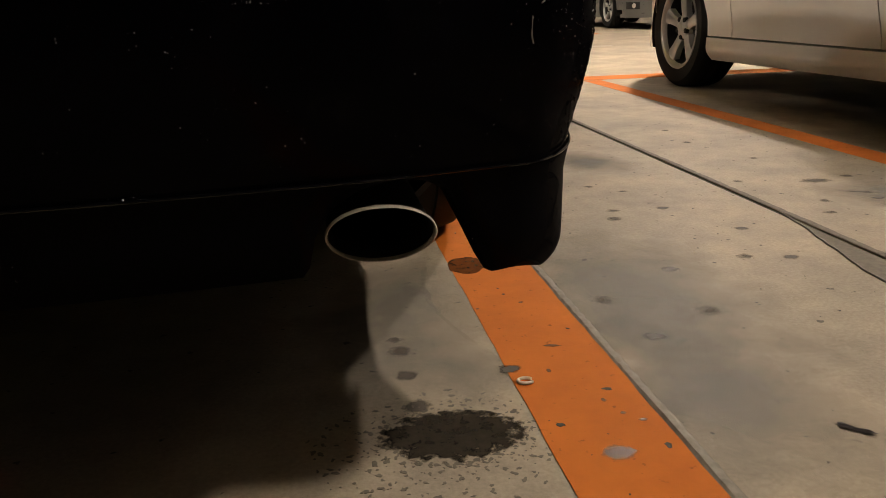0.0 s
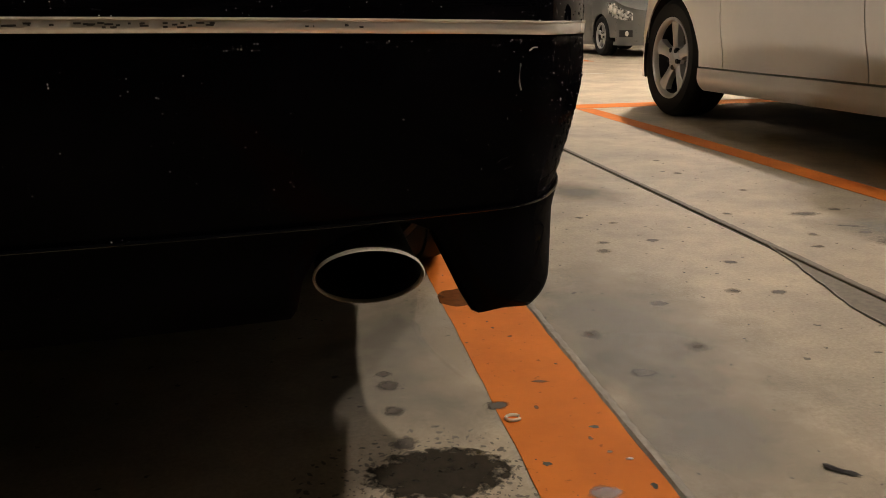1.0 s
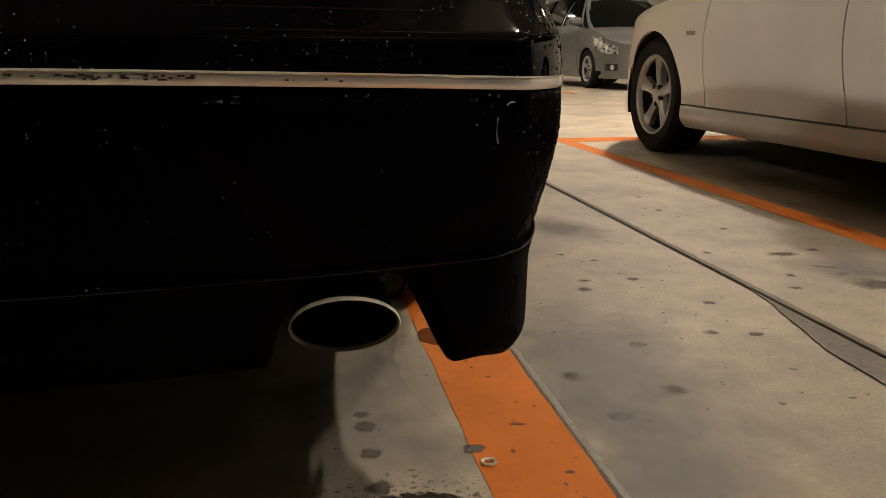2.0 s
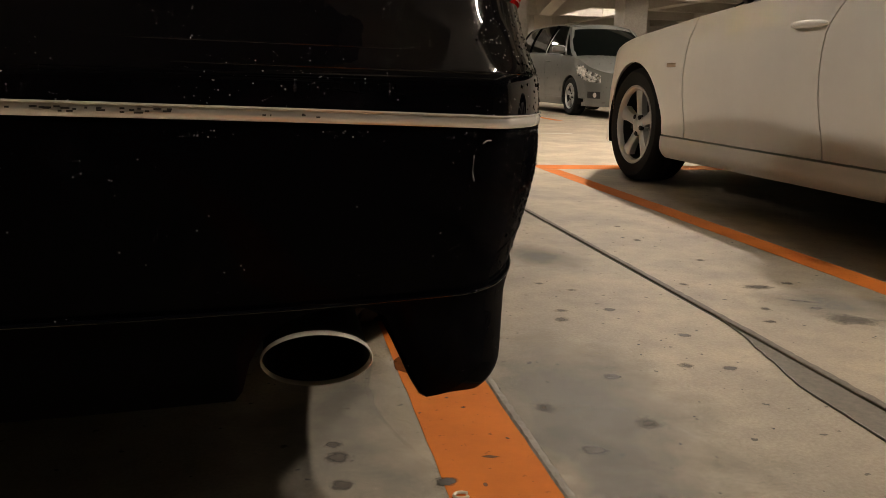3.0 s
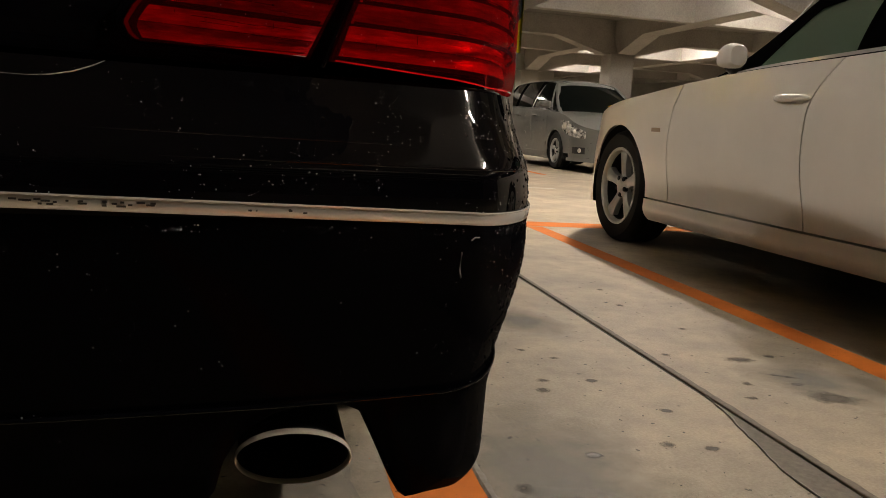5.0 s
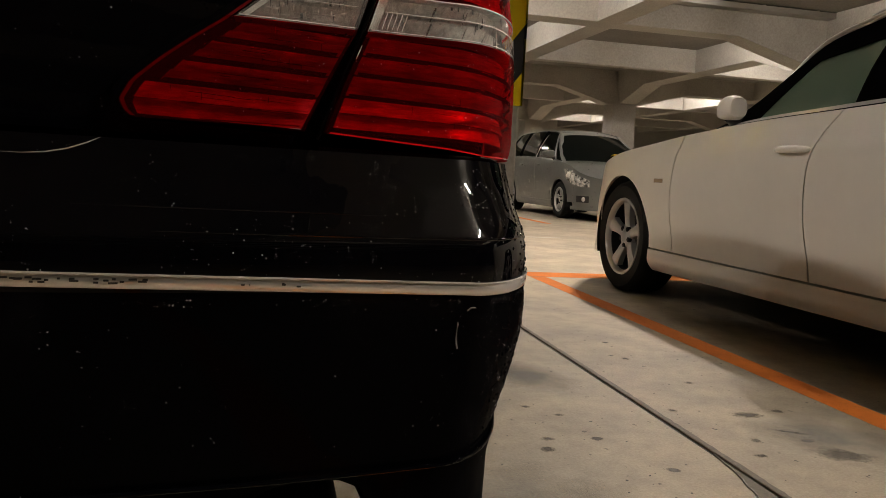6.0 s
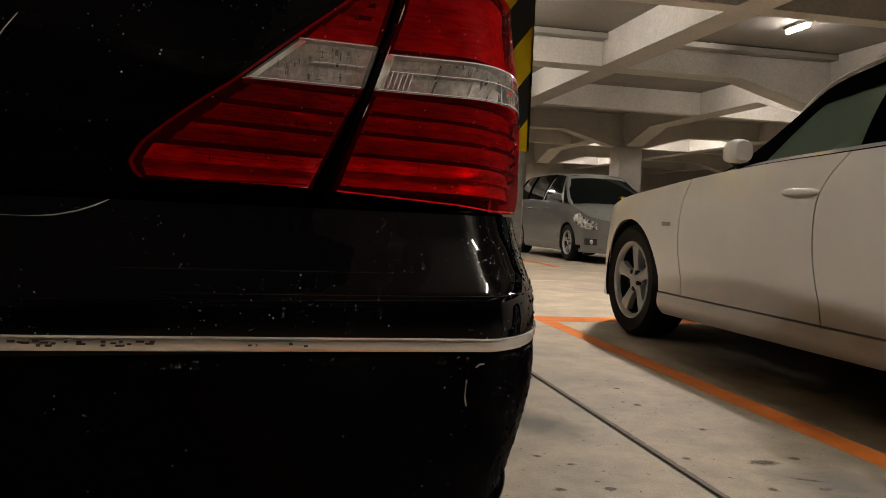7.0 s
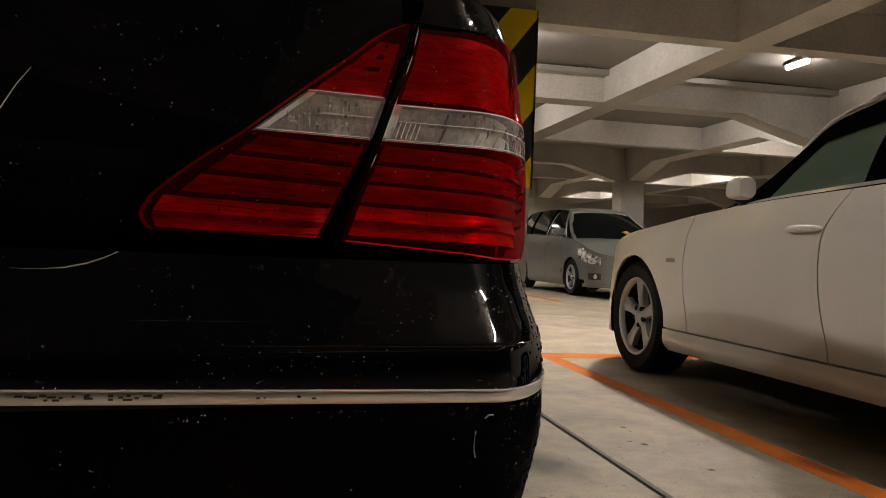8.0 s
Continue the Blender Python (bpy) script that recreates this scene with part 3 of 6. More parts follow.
for i in range(46):
    p0 = (0.30 + 0.20 * rng.random()) if i < 36 else rng.choice((0.56, 0.60, 0.98, 1.0)) + 0.02 * rng.random()
    w0, v0 = rng.uniform(0.001, 0.007), rng.uniform(0.30, 0.62)
    zb = 0.5222 + 0.011 * max(0.0, 1 - (p0 / 0.80) ** 2)
    part("grime_reflection", shell(lambda u, v: around(p0 + w0 * u, zb + 0.0118 * (v0 + 0.13 * v), WB, RB, 0.0036), 2, 1, lambda u, v: (0, 1, 0), 0.002), BLACK_TRIM, saloon, "dark reflection put on the chrome strip as a patch")

# tail lamps: an inner half on the boot lid and an outer half on the wing
GAP_IN = table([(0.655, 0.618), (0.668, 0.6225), (0.733, 0.6530), (0.764, 0.669), (0.808, 0.683), (0.85, 0.696), (0.883, 0.706), (0.93, 0.719)])
GAP_OUT = table([(0.655, 0.637), (0.666, 0.642), (0.713, 0.6585), (0.765, 0.6790), (0.807, 0.693), (0.853, 0.708), (0.89, 0.716), (0.93, 0.727)])
IN_LEFT = table([(0.668, 0.48), (0.672, 0.47), (0.684, 0.464), (0.701, 0.473), (0.721, 0.494), (0.743, 0.521), (0.761, 0.545), (0.795, 0.584), (0.821, 0.614), (0.848, 0.646), (0.869, 0.668), (0.881, 0.684), (0.886, 0.694), (0.8915, 0.7055)])


def lens(name, p0, p1, z0, z1, material, parent, label, nu=26, nv=16):
    def fn(s):
        def g(u, v):
            a, b = z0(u) if callable(z0) else z0, z1(u) if callable(z1) else z1
            z = a + (b - a) * v
            q = p0(z) + (p1(z) - p0(z)) * u if callable(p1) else p0(z) + (p1 - p0(z)) * u
            return around(s * q, z, WU, RU, 0.008)
        return g
    for s in (1, -1):
        part(name, shell(fn(s), nu, nv, lambda u, v, s=s: Vector((-0.15 * s, 0.98, 0)), 0.003), material, parent, label, smooth=True)


DARK_RED = mat("dark_red_rib", (0.030, 0.0005, 0.001), 0.6, 0.0, 0.0, Specular_IOR_Level=0.0)
OUT_END = 0.752 + ARC * 1.05
lens("tail_lamp_red", IN_LEFT, GAP_IN, 0.669, 0.7655, RED_LENS, saloon, "dark red tail lamp lens on the boot lid", 30, 40)
lens("tail_lamp_clear", lambda z: IN_LEFT(z) + 0.007, GAP_IN, 0.7665, 0.8085, CLEAR_LENS, saloon, "clear reversing lamp lens", 30, 10)
lens("tail_lamp_red", IN_LEFT, GAP_IN, 0.8105, 0.8905, RED_LENS, saloon, "dark red upper tail lamp lens on the boot lid", 24, 20)
lens("tail_lamp_red", GAP_OUT, OUT_END, lambda u: 0.666 - 0.012 * min(1, u * 2.2), lambda u: 0.7655 + 0.006 * u, RED_LENS, saloon, "red tail lamp lens on the wing", 44, 40)
lens("tail_lamp_clear", GAP_OUT, OUT_END, lambda u: 0.7665 + 0.006 * u, lambda u: 0.8035 + 0.009 * u, CLEAR_LENS, saloon, "clear indicator lens on the wing", 50, 10)
lens("tail_lamp_red", GAP_OUT, OUT_END, lambda u: 0.8045 + 0.009 * u, lambda u: 0.886 + 0.008 * min(1, u * 3) - 0.002 * u, RED_LENS, saloon, "red upper tail lamp lens on the wing", 44, 24)


def lens_band(name, s, f0, f1, g0, g1, material, label, out=0.0086, nu=24, nv=2, top=None, thick=0.002):
    """A strip of a lamp: f0, f1 give its ends along the car by height, g0, g1 its heights by its share; it leans from out to top."""
    top = out if top is None else top

    def fn(u, v):
        z = g0(u) + (g1(u) - g0(u)) * v
        return around(s * (f0(z) + (f1(z) - f0(z)) * u), z, WU, RU, out + (top - out) * v)
    return part(name, shell(fn, nu, nv, lambda u, v: Vector((-0.15 * s, 0.98, 0)), thick), material, saloon, label, smooth=True)


def const(v):
    return lambda u: v


def shifted(f, d):
    return lambda z: f(z) + d


def level(z0, slope, d=0.0):
    return lambda u: z0 + slope * u + d


DEEP = -0.030
for s in (1, -1):
    # the dark bowl of each half, open to the lens
    for f0, f1, lo, hi in ((shifted(IN_LEFT, -0.004), shifted(GAP_IN, 0.002), 0.664, 0.893), (shifted(GAP_OUT, -0.002), const(OUT_END + 0.004), 0.650, 0.898)):
        lens_band("lamp_bowl", s, f0, f1, const(lo), const(hi), DARK_RED, "dark bowl of the lamp", DEEP, 24, 24)
    # leaning reflector bands between dark slots behind the lower red lens
    rows = (0.6715, 0.7035, 0.7245, 0.744, 0.7640)
    for a, b in zip(rows, rows[1:]):
        for k in range(2):
            za, zb = a + (b - a) * k / 2, a + (b - a) * (k + 1) / 2
            lo, hi = za + (0.0014 if k == 0 else 0.0), zb - (0.0014 if k else 0.0003)
            low = a < 0.68
            lens_band("reflector_band", s, shifted(IN_LEFT, 0.009 if low else 0.018), shifted(GAP_IN, -0.003), level(lo, -0.004), level(hi, -0.004), FOIL_LEVEL, "silvered reflector band", -0.004 if low else -0.013, 20, 3, -0.008 if low else -0.003)
            lens_band("reflector_band", s, shifted(GAP_OUT, 0.006), const(OUT_END - 0.10), level(lo, -0.006), level(hi, -0.006), FOIL_LEVEL, "silvered reflector band", -0.004 if low else -0.009, 20, 3, -0.008 if low else -0.004)
            lens_band("reflector_band", s, const(OUT_END - 0.098), const(OUT_END - 0.012), level(lo, -0.002, -0.006), level(hi, -0.002, -0.006), FOIL_LEVEL, "silvered reflector band", 0.0, 24, 3, -0.003)
    for h in rows[1:-1]:
        lens_band("lens_rib", s, shifted(IN_LEFT, 0.022), shifted(GAP_IN, -0.006), level(h, -0.004, -0.0028), level(h, -0.004, 0.0022), DARK_RED, "dark slot behind the red lens", 0.0045, 40, thick=0.001)
        lens_band("lens_rib", s, shifted(GAP_OUT, 0.008), const(OUT_END - 0.030), level(h, -0.010, -0.0025), level(h, -0.010, 0.0019), DARK_RED, "dark slot behind the red lens", 0.0045, 40, thick=0.001)
    # walls that part the red chambers from the clear ones
    for f0, f1, z, sl in ((shifted(IN_LEFT, 0.006), shifted(GAP_IN, -0.002), 0.7660, 0.0), (shifted(IN_LEFT, 0.006), shifted(GAP_IN, -0.002), 0.8097, 0.0), (shifted(GAP_OUT, 0.002), const(OUT_END), 0.7660, 0.006), (shifted(GAP_OUT, 0.002), const(OUT_END), 0.8040, 0.009)):
        wall_bm = shell(lambda u, v, f0=f0, f1=f1, z=z, sl=sl: around(s * (f0(z) + (f1(z) - f0(z)) * u), z + sl * u, WU, RU, -0.028 + 0.031 * v), 24, 2, lambda u, v: (0, 0, 1), 0.0006)
        part("lamp_divider", wall_bm, FOIL_LEVEL, saloon, "thin wall between the lamp chambers", smooth=True)
    # the reflectors close up to the lens at the wing end
    lens_band("end_reflector", s, const(OUT_END - 0.032), const(OUT_END - 0.002), const(0.6560), const(0.7700), FOIL_LEVEL, "silvered end of the reflector", 0.0040, 12, 12, -0.006)
    lens_band("end_reflector", s, const(OUT_END - 0.055), const(OUT_END - 0.002), const(0.7742), const(0.8105), CLEAR_EDGE, "bright end of the reflector", 0.0030, 16, 8, -0.002)
    lens_band("end_reflector", s, const(OUT_END - 0.045), const(OUT_END - 0.002), const(0.8145), const(0.8880), FOIL_LEVEL, "silvered end of the reflector", 0.0030, 12, 8, -0.006)
    # fine moulded lines of the lenses
    rng = random.Random(29)
    for material, count, label in ((DARK_RED, 110, "fine dark moulded lines of the red lens"), (RED_EDGE, 46, "fine bright moulded lines of the red lens")):
        bm = bmesh.new()
        for k in range(count):
            wing = rng.random() < 0.62
            z = rng.uniform(0.676, 0.760) if rng.random() < 0.8 else rng.uniform(0.816, 0.876)
            a, b = (GAP_OUT(z) + 0.012, OUT_END - 0.03) if wing else (IN_LEFT(z) + 0.035, GAP_IN(z) - 0.02)
            if b - a < 0.02:
                continue
            p = a + (b - a) * (rng.random() ** (0.55 if wing else 1.0))
            if rng.random() < 0.7:
                w, h = min(rng.uniform(0.008, 0.045), b - p), rng.uniform(0.0003, 0.0007)
            else:
                w, h = 0.0006, rng.uniform(0.003, 0.009)
            add_grid(bm, lambda u, v: around(s * (p + w * u), z + h * v - 0.05 * w * u, WU, RU, 0.0047), 4, 1)
        tagged(part("lens_line", bm, material, saloon, label), label, "", "", "stuff")
    for material, count, label in ((BLACK_TRIM, 34, "fine dark moulded lines of the clear lens"), (CLEAR_EDGE, 40, "fine bright moulded lines of the clear lens")):
        bm = bmesh.new()
        for k in range(count):
            wing = rng.random() < 0.6
            z = rng.uniform(0.770, 0.800)
            a, b = (GAP_OUT(z) + 0.04, OUT_END - 0.01) if wing else (IN_LEFT(z) + 0.02, GAP_IN(z) - 0.015)
            p = a + (b - a) * (rng.random() ** (0.6 if wing else 1.0))
            upright = rng.random() < 0.6
            w, h = (rng.uniform(0.0003, 0.0008), rng.uniform(0.002, 0.009)) if upright else (rng.uniform(0.002, 0.014), rng.uniform(0.0003, 0.0006))
            add_grid(bm, lambda u, v: around(s * (p + min(w, max(0.0003, b - p)) * u), z + h * v + 0.006 * (wing and (p - 0.7) / 0.35), WU, RU, 0.0047), 3, 1)
        tagged(part("lens_line", bm, material, saloon, label), label, "", "", "stuff")
    # toothed pockets near the wing end of the lamp
    for a, b in ((0.7055, 0.7150), (0.7265, 0.7350), (0.7462, 0.7560)):
        for k in range(16):
            p = OUT_END - 0.152 + 0.0056 * k
            lens_band("reflector_tooth", s, const(p), const(p + 0.0036), const(a - 0.005), const(b - 0.005), FOIL_UPRIGHT, "small moulded tooth of the reflector", -0.002, 1, 1, 0.002)
    # smooth reflectors behind the upper red lenses
    for k in range(5):
        za = 0.8135 + 0.0145 * k
        lens_band("reflector_band", s, shifted(GAP_OUT, 0.006), const(OUT_END - 0.012), level(za, 0.005), level(za + 0.0138, 0.005), FOIL_LEVEL, "silvered reflector band", -0.012, 24, 3, -0.004)
        if k < 4:
            lens_band("reflector_band", s, shifted(IN_LEFT, 0.008), shifted(GAP_IN, -0.004), const(za), const(za + 0.0125), FOIL_LEVEL, "silvered reflector band", -0.014, 12, 3, -0.004)
    # silvered bowls behind the clear lenses, in two rows with a bright rail between
    for lo, hi in ((0.7675, 0.7862), (0.7868, 0.8085)):
        lens_band("reflector_bowl", s, shifted(IN_LEFT, 0.010), shifted(GAP_IN, -0.003), const(lo), const(hi), FOIL_UPRIGHT, "silvered bowl of the reversing lamp", -0.022, 20, 4, -0.010)
    for lo, hi in ((0.7675, 0.7858), (0.7868, 0.8030)):
        for k in range(7):
            q0, q1 = k / 7, (k + 1) / 7 - 0.006
            f0 = (lambda z, q=q0: GAP_OUT(z) + 0.004 + (OUT_END - 0.006 - GAP_OUT(z)) * q)
            f1 = (lambda z, q=q1: GAP_OUT(z) + 0.004 + (OUT_END - 0.006 - GAP_OUT(z)) * q)
            lens_band("reflector_bowl", s, f0, f1, level(lo + 0.0075 * q0, 0.001), level(hi + 0.0075 * q0, 0.001), FOIL_UPRIGHT, "silvered bowl of the indicator", (-0.026, -0.027, -0.026, -0.022, -0.012, -0.004, 0.0)[k], 6, 3, (-0.014, -0.010, -0.010, -0.012, -0.012, -0.006, -0.003)[k])
    lens_band("lens_rail", s, shifted(GAP_OUT, 0.010), const(OUT_END - 0.012), level(0.7860, 0.0075), level(0.7860, 0.0075, 0.0009), CLEAR_EDGE, "bright rail in the clear lens", 0.0075)
    lens_band("lens_rail", s, shifted(IN_LEFT, 0.045), shifted(GAP_IN, -0.006), const(0.7875), const(0.7881), CLEAR_EDGE, "fine rail in the clear lens", 0.0075)
    for z0, z1 in ((0.7668, 0.7678), (0.8082, 0.8090)):
        lens_band("lens_edge", s, shifted(IN_LEFT, 0.009), shifted(GAP_IN, -0.003), const(z0), const(z1), CLEAR_EDGE, "bright moulded edge of the clear lens")
    for z0, sl, th in ((0.7668, 0.006, 0.0010), (0.8020, 0.009, 0.0012)):
        lens_band("lens_edge", s, shifted(GAP_OUT, 0.003), const(OUT_END - 0.004), level(z0, sl), level(z0, sl, th), CLEAR_EDGE, "bright moulded edge of the clear lens")
    for k in range(5):
        a = 0.012 + 0.0050 * k
        lens_band("lens_flute", s, shifted(GAP_OUT, a), shifted(GAP_OUT, a + 0.0009), const(0.7690), const(0.7855), CLEAR_EDGE, "upright flute in the clear lens", 0.0084, 1, 6)
    for k in range(9):
        p = OUT_END - 0.10 + 0.010 * k
        lens_band("lens_flute", s, const(p), const(p + (0.0022 if k % 3 else 0.004)), const(0.7730 + 0.002 * (k % 2)), const(0.8085), CLEAR_EDGE, "upright flute in the clear lens", 0.0066, 1, 6)
    # solid red walls moulded along the lens outline
    for z0, z1 in ((0.6705, 0.7655), (0.7662, 0.8100), (0.8105, 0.8880)):
        lens_band("lens_wall", s, shifted(IN_LEFT, 0.0006), shifted(IN_LEFT, 0.0042), const(z0), const(z1), RED_WALL, "solid red rim of the lens", 0.0060, 2, 20)
    lens_band("lens_edge", s, shifted(IN_LEFT, 0.060), shifted(GAP_IN, -0.006), const(0.6708), const(0.6720), RED_WALL, "moulded edge of the lens", 0.0045, thick=0.001)
    lens_band("lens_edge", s, shifted(GAP_OUT, 0.004), const(OUT_END - 0.03), lambda u: 0.6665 - 0.012 * min(1, u * 2.2), lambda u: 0.6680 - 0.012 * min(1, u * 2.2), RED_EDGE, "bright moulded edge of the lens")
    lens_band("lens_edge", s, const(OUT_END - 0.115), const(OUT_END - 0.02), level(0.7640, 0.002), level(0.7665, 0.002), RED_EDGE, "bright moulded edge of the lens", nu=8)
    # dark clips, water runs and pockets, all set behind the lenses
    rng = random.Random(17)
    for k in range(34):
        inner = k < 14
        p = rng.choice((0.572, 0.600, 0.622, 0.648)) + rng.uniform(-0.008, 0.008) if inner else rng.choice((0.775, 0.815, 0.850, 0.885, 0.93, 0.97)) + rng.uniform(-0.012, 0.012)
        za = rng.uniform(0.7700, 0.7980)
        zb = za + rng.uniform(0.003, 0.009)
        if inner and (p < IN_LEFT(zb) + 0.012 or p > GAP_IN(za) - 0.006):
            continue
        lens_band("lamp_clip", s, const(p), const(p + rng.uniform(0.0006, 0.0026)), const(za), const(zb), BLACK_TRIM, "dark clip behind the lens", 0.0042, 1, 1, thick=0.001)
    # Dark water runs on the wing lens, added as dashes behind it.
    for p in (0.905, 0.934, 0.962, 0.990):
        z = 0.8180
        while z < 0.878:
            h = rng.uniform(0.003, 0.010)
            lens_band("lamp_dark_line", s, const(p + rng.uniform(-0.001, 0.001)), const(p + 0.0022), const(z), const(z + h), DARK_RED, "dark line of a water run, set behind the lens", 0.0042, 1, 1, thick=0.001)
            z += h + rng.uniform(0.001, 0.006)
    for k in range(3):
        zq = 0.862 - 0.0135 * k
        lens_band("lamp_dark_line", s, shifted(IN_LEFT, 0.020 + 0.004 * k), shifted(GAP_IN, -0.016), const(zq), const(zq + 0.0045), DARK_RED, "dark pocket behind the lens", 0.0042, 8, 1, thick=0.001)
    # rubber seal along the slanting edge, and the polished lip of the gap
    lens_band("lamp_seal", s, shifted(IN_LEFT, -0.006), shifted(IN_LEFT, -0.0006), const(0.672), const(0.888), BLACK_PAINT, "black rubber seal round the lamp", 0.0065, 3, 24)
    bm = bmesh.new()
    add_tube(bm, [around(s * (IN_LEFT(0.69 + 0.195 * i / 40) - 0.0075), 0.69 + 0.195 * i / 40, WU, RU, 0.0035) for i in range(41)], 0.0026, 10)
    part("lid_lip", bm, BLACK_PAINT, saloon, "glossy black lip of the boot lid", smooth=True)
    bm = bmesh.new()
    add_tube(bm, [around(s * (GAP_OUT(0.66 + 0.23 * i / 40) - 0.0042), 0.66 + 0.23 * i / 40, WU, RU, 0.0035) for i in range(41)], 0.0020, 10)
    part("gap_lip", bm, BLACK_PAINT, saloon, "glossy black lip along the lamp gap", smooth=True)
    # Broken glint along the lamp gap, drawn as short pale tubes.
    for z0, z1 in ((0.765, 0.812), (0.835, 0.856), (0.866, 0.888), (0.738, 0.752)):
        bm = bmesh.new()
        add_tube(bm, [around(s * (GAP_OUT(z0 + (z1 - z0) * i / 10) + 0.0004), z0 + (z1 - z0) * i / 10, WU, RU, 0.0078) for i in range(11)], [0.0002 + 0.0005 * math.sin(math.pi * i / 10) for i in range(11)], 6)
        part("bevel_and_glint", bm, CLEAR_EDGE, saloon, "glint on the wing lamp's edge, as a pale tube", smooth=True)
    lens_band("bevel_and_glint", s, shifted(GAP_OUT, 0.0008), shifted(GAP_OUT, 0.0085), const(0.7690), const(0.8035), CLEAR_EDGE, "wide clear bevel of the indicator lens", 0.0030, 2, 6)
    lens_band("bevel_and_glint", s, shifted(IN_LEFT, 0.009), shifted(IN_LEFT, 0.016), const(0.7685), const(0.8075), CLEAR_EDGE, "wide clear bevel of the reversing lens", 0.0030, 2, 6)

# boot lid between the lamps and wing corners behind the lamps
rear_panel("boot_lid", lambda z: 0.006 - (IN_LEFT(z) if z > 0.669 else GAP_IN(z)), lambda z: (IN_LEFT(z) if z > 0.669 else GAP_IN(z)) - 0.006, 0.656, 0.958, WU, RU, BLACK_PAINT, saloon, 90, 46, -0.001, "black boot lid")
for s in (1, -1):
    rear_panel("rear_wing_corner", lambda z: s * (OUT_END + 0.001), s * P_END, 0.653, 0.898, WU, RU, BLACK_PAINT, saloon, 20, 24, -0.001, "black rear wing behind the lamp")
    rear_panel("rear_wing_corner", lambda z: s * GAP_OUT(z), s * P_END, 0.896, 0.958, WU, RU, BLACK_PAINT, saloon, 60, 10, -0.001, "black rear wing corner over the lamp")
    rear_panel("rear_wing_corner", lambda z: s * GAP_OUT(z), s * (OUT_END + 0.001), 0.640, 0.654, WU, RU, BLACK_PAINT, saloon, 40, 3, -0.004, "black ledge under the lamp")
# Black filler added behind the gap under the lamps to close the view.
rear_panel("gap_filler", -1.0, 1.0, 0.636, 0.668, WB, lambda z: RU(0.66), MATT_BLACK, saloon, 90, 2, -0.028, "black filler behind the lamp gap")
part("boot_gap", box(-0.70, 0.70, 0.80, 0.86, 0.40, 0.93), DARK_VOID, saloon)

# oval exhausts under the skirt
for s in (1, -1):
    bm = bmesh.new()
    n = 56
    prof = [(0.955, 0.012), (0.985, 0.010), (0.998, 0.006), (1.0, 0.002), (0.993, -0.002), (0.975, -0.0035), (0.955, -0.002), (0.945, 0.002), (0.943, 0.008), (0.955, 0.012)]
    rings = []
    for k in range(n):
        t = 2 * math.pi * k / n
        rings.append([bm.verts.new((s * 0.6190 + f * 0.0540 * math.cos(t), 0.655 + d - 0.012 * math.sin(t), 0.3020 + f * 0.0306 * math.sin(t))) for f, d in prof])
    for k in range(n):
        a, b = rings[k], rings[(k + 1) % n]
        for i in range(len(prof) - 1):
            bm.faces.new((a[i], b[i], b[i + 1], a[i + 1]))
    tip = part("exhaust_tip", bm, BRUSHED, saloon, "oval polished steel exhaust tip", smooth=True)
    bm = bmesh.new()
    ring = [bm.verts.new((s * 0.6190 + 0.0508 * math.cos(2 * math.pi * k / n), 0.661 - 0.012 * math.sin(2 * math.pi * k / n), 0.3020 + 0.0287 * math.sin(2 * math.pi * k / n))) for k in range(n)]
    back = [bm.verts.new((s * 0.6190 + 0.0508 * math.cos(2 * math.pi * k / n), 0.95, 0.3020 + 0.0285 * math.sin(2 * math.pi * k / n))) for k in range(n)]
    bm.faces.new(back)
    for k in range(n):
        bm.faces.new((ring[k], ring[(k + 1) % n], back[(k + 1) % n], back[k]))
    part("soot_lining", bm, DARK_VOID, saloon, "sooty black pipe lining")
    bm = bmesh.new()
    add_grid(bm, lambda u, v: (s * 0.6190 + 0.0512 * math.cos(2 * math.pi * u), 0.668 + 0.27 * v - 0.012 * math.sin(2 * math.pi * u) * (1 - v), 0.3020 + 0.0289 * math.sin(2 * math.pi * u)), 40, 2)
    bmesh.ops.remove_doubles(bm, verts=bm.verts[:], dist=0.0001)
    part("exhaust_pipe", bm, DARK_VOID, saloon, "near-black exhaust pipe", smooth=True)
    part("silencer", lathe([(0.0, 0.94), (0.085, 0.94), (0.095, 0.96), (0.095, 1.30), (0.085, 1.33), (0.0, 1.33)], 32, (s * 0.60, 0, 0.33), "y"), DARK_VOID, saloon, smooth=True)
# Unseen box added to stop light leaking under the car.
part("axle_light_block", box(-0.60, 0.60, 1.42, 1.72, 0.13, 0.32, 0.03), DARK_VOID, saloon)


# ---- cars: a body from tables of its outline ----
def sheet(fn, us, vs, inward, thick=0.004):
    """A panel over the lists us and vs, with thickness along the direction that inward gives."""
    return shell(lambda u, v: fn(us[min(int(round(u * (len(us) - 1))), len(us) - 1)], vs[min(int(round(v * (len(vs) - 1))), len(vs) - 1)]), len(us) - 1, len(vs) - 1, inward, thick)


def even(n):
    return [i / n for i in range(n + 1)]


